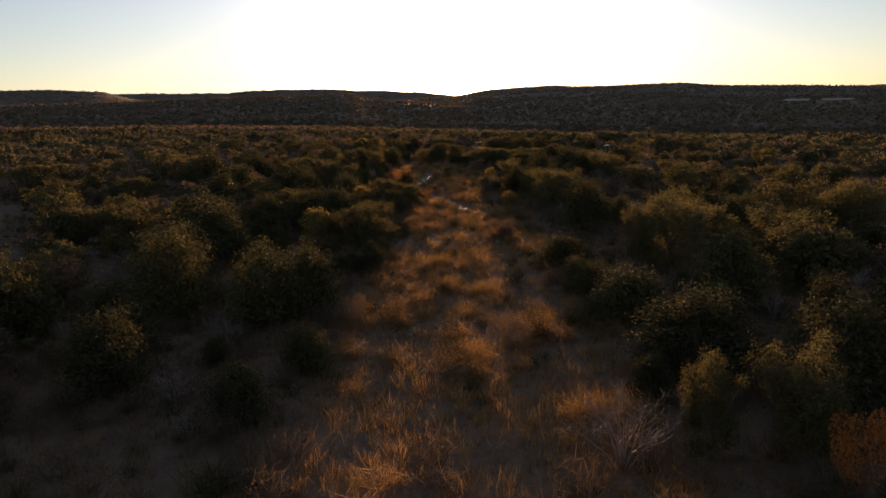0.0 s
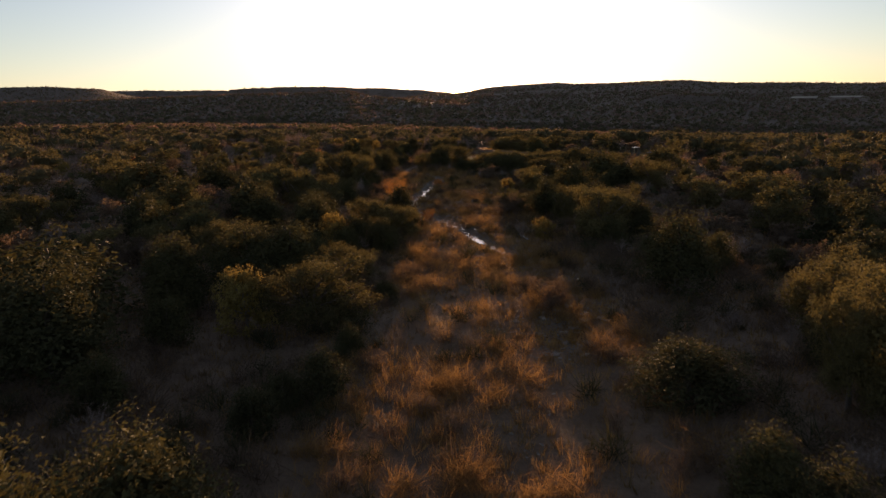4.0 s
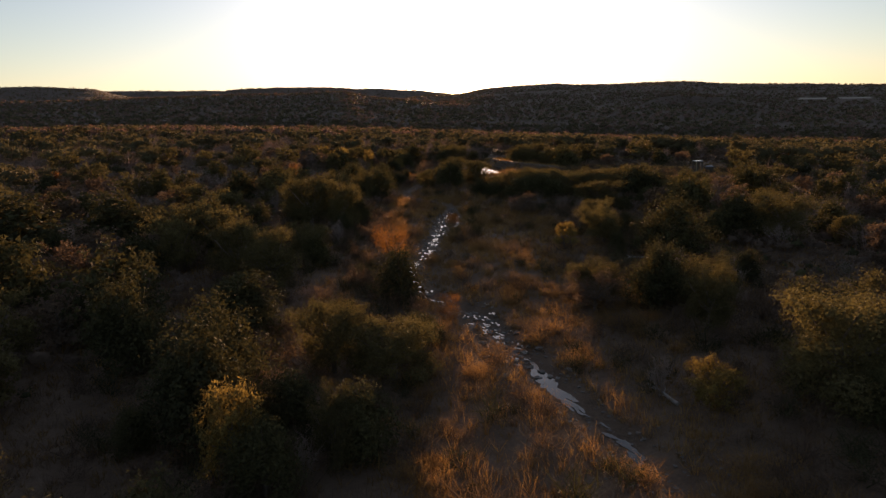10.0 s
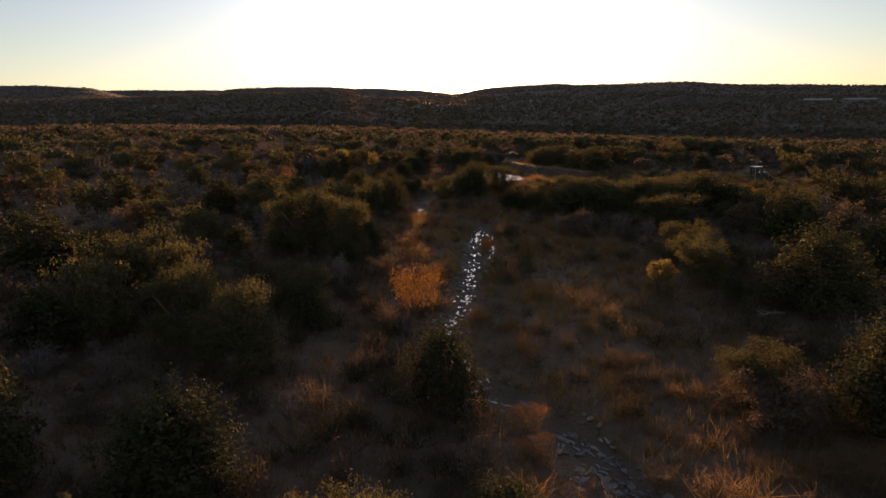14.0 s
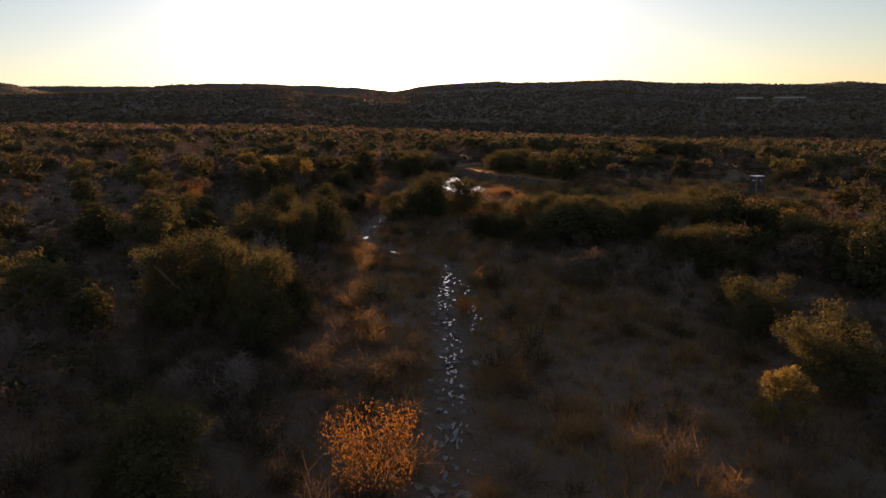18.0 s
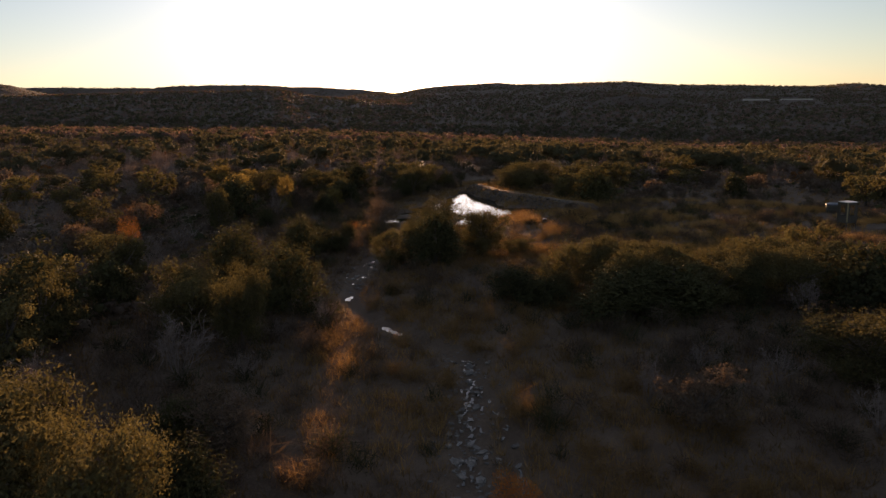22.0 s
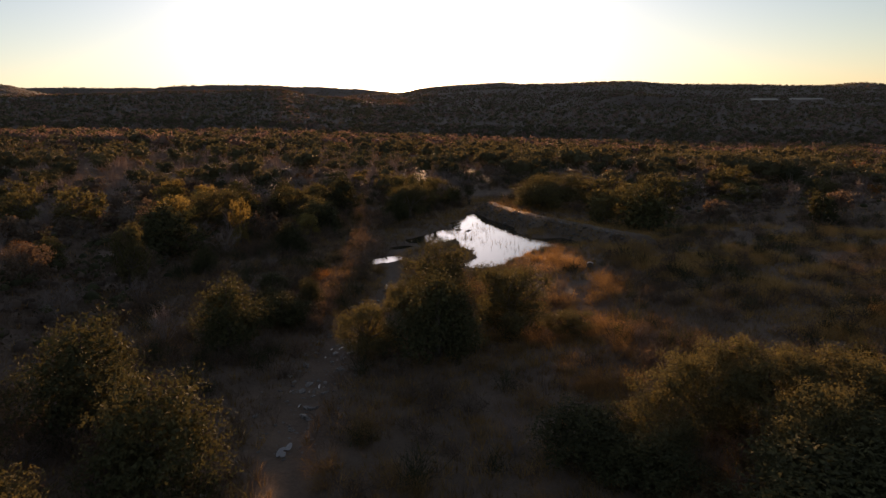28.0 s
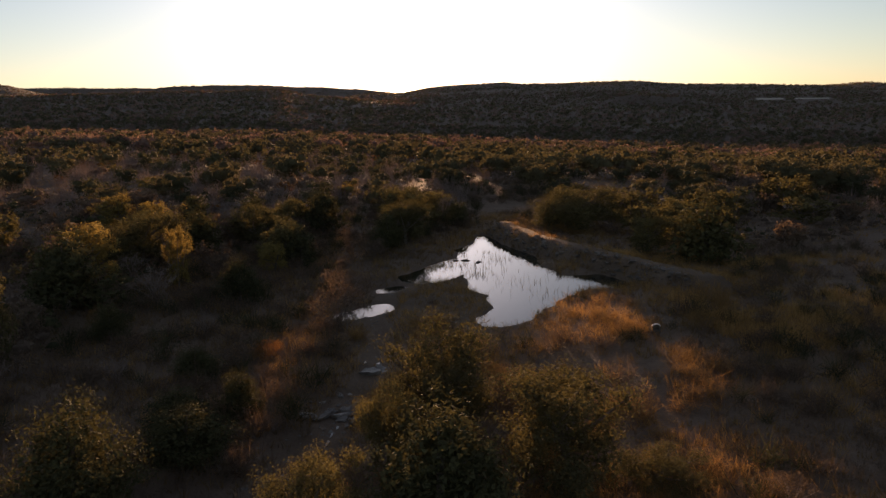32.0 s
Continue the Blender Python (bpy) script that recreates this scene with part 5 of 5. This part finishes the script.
# ---- hunting blind, feeder hoop, fallen wood ----
WHITE_PAINT = solid_material("weathered_white_paint", [(0.2, (0.55, 0.54, 0.50)), (0.8, (0.82, 0.81, 0.78))], 3.0, 0.5, 0.15)
DARK_PANEL = solid_material("faded_dark_plywood", [(0.2, (0.05, 0.045, 0.035)), (0.8, (0.12, 0.10, 0.075))], 2.0, 0.8, 0.3)
# lighter tan stands in for low sun on one post of the blind
SUNLIT_POST = solid_material("sunlit_post_tan", [(0.2, (0.20, 0.16, 0.08)), (0.8, (0.32, 0.26, 0.14))], 3.0, 0.6, 0.2)
STEEL = solid_material("dull_galvanised_steel", [(0.2, (0.10, 0.11, 0.13)), (0.8, (0.18, 0.20, 0.23))], 4.0, 0.45, 0.1)


def box_mesh(name, x0, x1, y0, y1, z0, z1, material, bevel=0.01):
    bm = bmesh.new()
    bmesh.ops.create_cube(bm, size=1.0)
    bmesh.ops.transform(bm, matrix=Matrix.Translation(((x0 + x1) / 2, (y0 + y1) / 2, (z0 + z1) / 2)) @ Matrix.Diagonal((x1 - x0, y1 - y0, z1 - z0, 1)), verts=bm.verts[:])
    bmesh.ops.bevel(bm, geom=bm.edges[:], offset=bevel, segments=1, affect="EDGES")
    me = bpy.data.meshes.new(name)
    bm.to_mesh(me)
    bm.free()
    me.materials.append(material)
    return me


def hunting_blind(x, y, turn):
    ob = thing("hunting_blind", "dark box hunting blind with white roof on wooden legs", "hunting blind")
    s, z0, z1 = 0.52, 0.85, 2.6
    for sx in (-1, 1):
        for sy in (-1, 1):
            link_part("leg", raw_mesh("leg", *tube([(sx * 0.60, sy * 0.60, -0.2), (sx * 0.47, sy * 0.47, z0 - 0.02)], [0.045, 0.045], 6), BARK), ob)
    link_part("floor_deck", box_mesh("floor_deck", -s, s, -s, s, z0 - 0.06, z0 - 0.004, DARK_PANEL), ob)
    for k in range(4):
        # a sill panel, a head panel and two cheeks leave a shooting window in each wall
        for nm, a0, a1, b0, b1 in (("sill_panel", -s + 0.05, s - 0.05, z0, z0 + 0.55), ("head_panel", -s + 0.05, s - 0.05, z1 - 0.2, z1),
                                   ("cheek_panel", -s + 0.05, -s + 0.25, z0 + 0.55, z1 - 0.2), ("cheek_panel", s - 0.25, s - 0.05, z0 + 0.55, z1 - 0.2)):
            p = link_part(nm, box_mesh(nm, a0, a1, -s, -s + 0.03, b0 + 0.002, b1 - 0.002, DARK_PANEL, 0.004), ob)
            p.matrix_basis = pose(0, 0, 0, 0, 0, 90 * k)
    # the front left post alone gets the colour that imitates sunlight
    for sx in (-1, 1):
        for sy in (-1, 1):
            link_part("corner_post", box_mesh("corner_post", sx * s - 0.045, sx * s + 0.045, sy * s - 0.045, sy * s + 0.045, z0, z1, SUNLIT_POST if sx + sy == -2 else DARK_PANEL, 0.006), ob, "corner post coloured tan as if caught by low sun" if sx + sy == -2 else "")
    link_part("roof", box_mesh("roof", -s - 0.05, s + 0.05, -s - 0.05, s + 0.05, z1 + 0.003, z1 + 0.075, WHITE_PAINT, 0.02), ob, "white painted flat roof")
    ob.matrix_basis = pose(x, y, float(height(np.array([x]), np.array([y]))[0]), 0, 0, turn)
    return ob


hunting_blind(37.2, 165.4, 12)


def stock_tank(x, y):
    """A low round tank: ribbed dark wall, pale domed cover."""
    ob = thing("stock_tank", "low dark round stock tank with grey-blue cover", "water tank")
    a = np.linspace(0, 2 * math.pi, 24, endpoint=False)

    def lathe(name, rings, material, label=""):
        v = np.array([(rr * math.cos(k), rr * math.sin(k), z) for rr, z in rings for k in a])
        q = np.array([(i * 24 + j, i * 24 + (j + 1) % 24, i * 24 + 24 + (j + 1) % 24, i * 24 + 24 + j) for i in range(len(rings) - 1) for j in range(24)])
        return link_part(name, raw_mesh(name, v, q, material, True), ob, label)
    lathe("wall", [(0.62, -0.1), (0.64, 0.0), (0.64, 0.25), (0.66, 0.28), (0.64, 0.31), (0.64, 0.55), (0.66, 0.58), (0.64, 0.61), (0.64, 0.85)], DARK_PANEL)
    lathe("cover", [(0.68, 0.83), (0.69, 0.88), (0.60, 0.94), (0.35, 1.00), (0.02, 1.02)], STEEL, "grey-blue domed cover")
    ob.matrix_basis = pose(x, y, float(height(np.array([x]), np.array([y]))[0]))
    return ob


stock_tank(43.2, 176.8)


def hoop_feeder(x, y, turn):
    """A small arched white hood over a dark open-fronted box."""
    ob = thing("mineral_feeder", "small feed box with arched white hood beside the pond", "livestock feeder")
    a = np.linspace(math.radians(12), math.radians(168), 13)
    outer = np.stack([0.34 * np.cos(a), 0.62 + 0.20 * np.sin(a)], axis=1)
    inner = np.stack([0.28 * np.cos(a), 0.60 + 0.15 * np.sin(a)], axis=1)
    v = np.concatenate([np.c_[p[:, 0], np.full(13, yy), p[:, 1]] for yy in (-0.17, -0.06) for p in (outer, inner)])
    q = []
    for i in range(12):
        q += [(i, i + 1, 13 + i + 1, 13 + i), (26 + i, 39 + i, 39 + i + 1, 26 + i + 1), (i, 26 + i, 26 + i + 1, i + 1), (13 + i, 13 + i + 1, 39 + i + 1, 39 + i)]
    q += [(0, 13, 39, 26), (12, 38, 51, 25)]
    link_part("hood", raw_mesh("hood", v, np.array(q), WHITE_PAINT, False), ob, "arched white plastic hood")
    for nm, b in (("side_panel", (-0.33, -0.30, -0.15, 0.20, 0.18, 0.66)), ("side_panel", (0.30, 0.33, -0.15, 0.20, 0.18, 0.66)),
                  ("back_panel", (-0.297, 0.297, 0.17, 0.20, 0.18, 0.66)), ("tray", (-0.297, 0.297, -0.15, 0.167, 0.18, 0.30))):
        link_part(nm, box_mesh(nm, *b, DARK_PANEL, 0.005), ob)
    for sx in (-0.31, 0.31):
        for sy in (-0.12, 0.17):
            link_part("leg", box_mesh("leg", sx - 0.02, sx + 0.02, sy - 0.02, sy + 0.02, -0.12, 0.178, DARK_PANEL, 0.003), ob)
    ob.matrix_basis = pose(x, y, float(height(np.array([x]), np.array([y]))[0]), 0, 0, turn) @ Matrix.Diagonal((0.62, 0.62, 0.62, 1))
    return ob


hoop_feeder(11.0, 171.0, -8)
PALE_WOOD = solid_material("sun_bleached_wood", [(0.2, (0.22, 0.20, 0.17)), (0.8, (0.38, 0.35, 0.31))], 5.0, 0.85, 0.3)


def fallen_branch(x, y, turn, length, seed, up=0.15):
    r = np.random.default_rng(seed)
    ob = thing("fallen_branch", "sun-bleached fallen branch lying on dry grass", "branch", "fallen branches")
    t = np.linspace(0, 1, 7)
    main = np.stack([t * length, 0.12 * length * np.sin(t * 3 + seed), 0.07 + up * length * t * (1 - 0.3 * t)], axis=1)
    link_part("bough", raw_mesh("bough", *tube(main, 0.07 * (1 - 0.75 * t) + 0.006, 6), PALE_WOOD, True), ob)
    for k in range(4):
        s = main[2 + k]
        d = np.array([0.4, (-1) ** k * 0.7, 0.25]) * length * 0.28
        link_part("side_branch", raw_mesh("side_branch", *tube([s, s + d * 0.5 + r.normal(size=3) * 0.05, s + d], [0.03, 0.02, 0.006], 5), PALE_WOOD, True), ob)
    ob.matrix_basis = pose(x, y, float(height(np.array([x]), np.array([y]))[0]), 0, 0, turn)


fallen_branch(16.5, 172.8, 5, 1.7, 1, 0.02)
fallen_branch(6.2, 78.0, 125, 1.6, 2)
fallen_branch(-4.4, 30.2, 60, 1.4, 3, 0.1)
fallen_branch(12.4, 104.0, 200, 1.8, 4)


def driftwood(x, y, length, turn):
    """A short waterlogged stick with a stub, lying in the shallows."""
    ob = thing("driftwood", "dark waterlogged wood floating in the pond", "driftwood", "driftwood in the pond")
    link_part("stick", raw_mesh("stick", *tube([(-length / 2, 0, -0.01), (0, 0.05, 0.03), (length / 2, 0, 0.0)], [0.05, 0.06, 0.02], 6), BARK, True), ob)
    link_part("stub", raw_mesh("stub", *tube([(0.05, 0.05, 0.03), (0.18, 0.16, 0.16)], [0.035, 0.012], 5), BARK, True), ob)
    ob.matrix_basis = pose(x, y, POND_Z + 0.02, 0, 0, turn)


for dx, dy, dl, dt in [(3.5, 191.8, 0.5, 10), (4.2, 191.7, 0.7, -15), (5.1, 190.9, 0.6, 40), (-1.3, 189.6, 0.5, 70)]:
    driftwood(dx, dy, dl, dt)
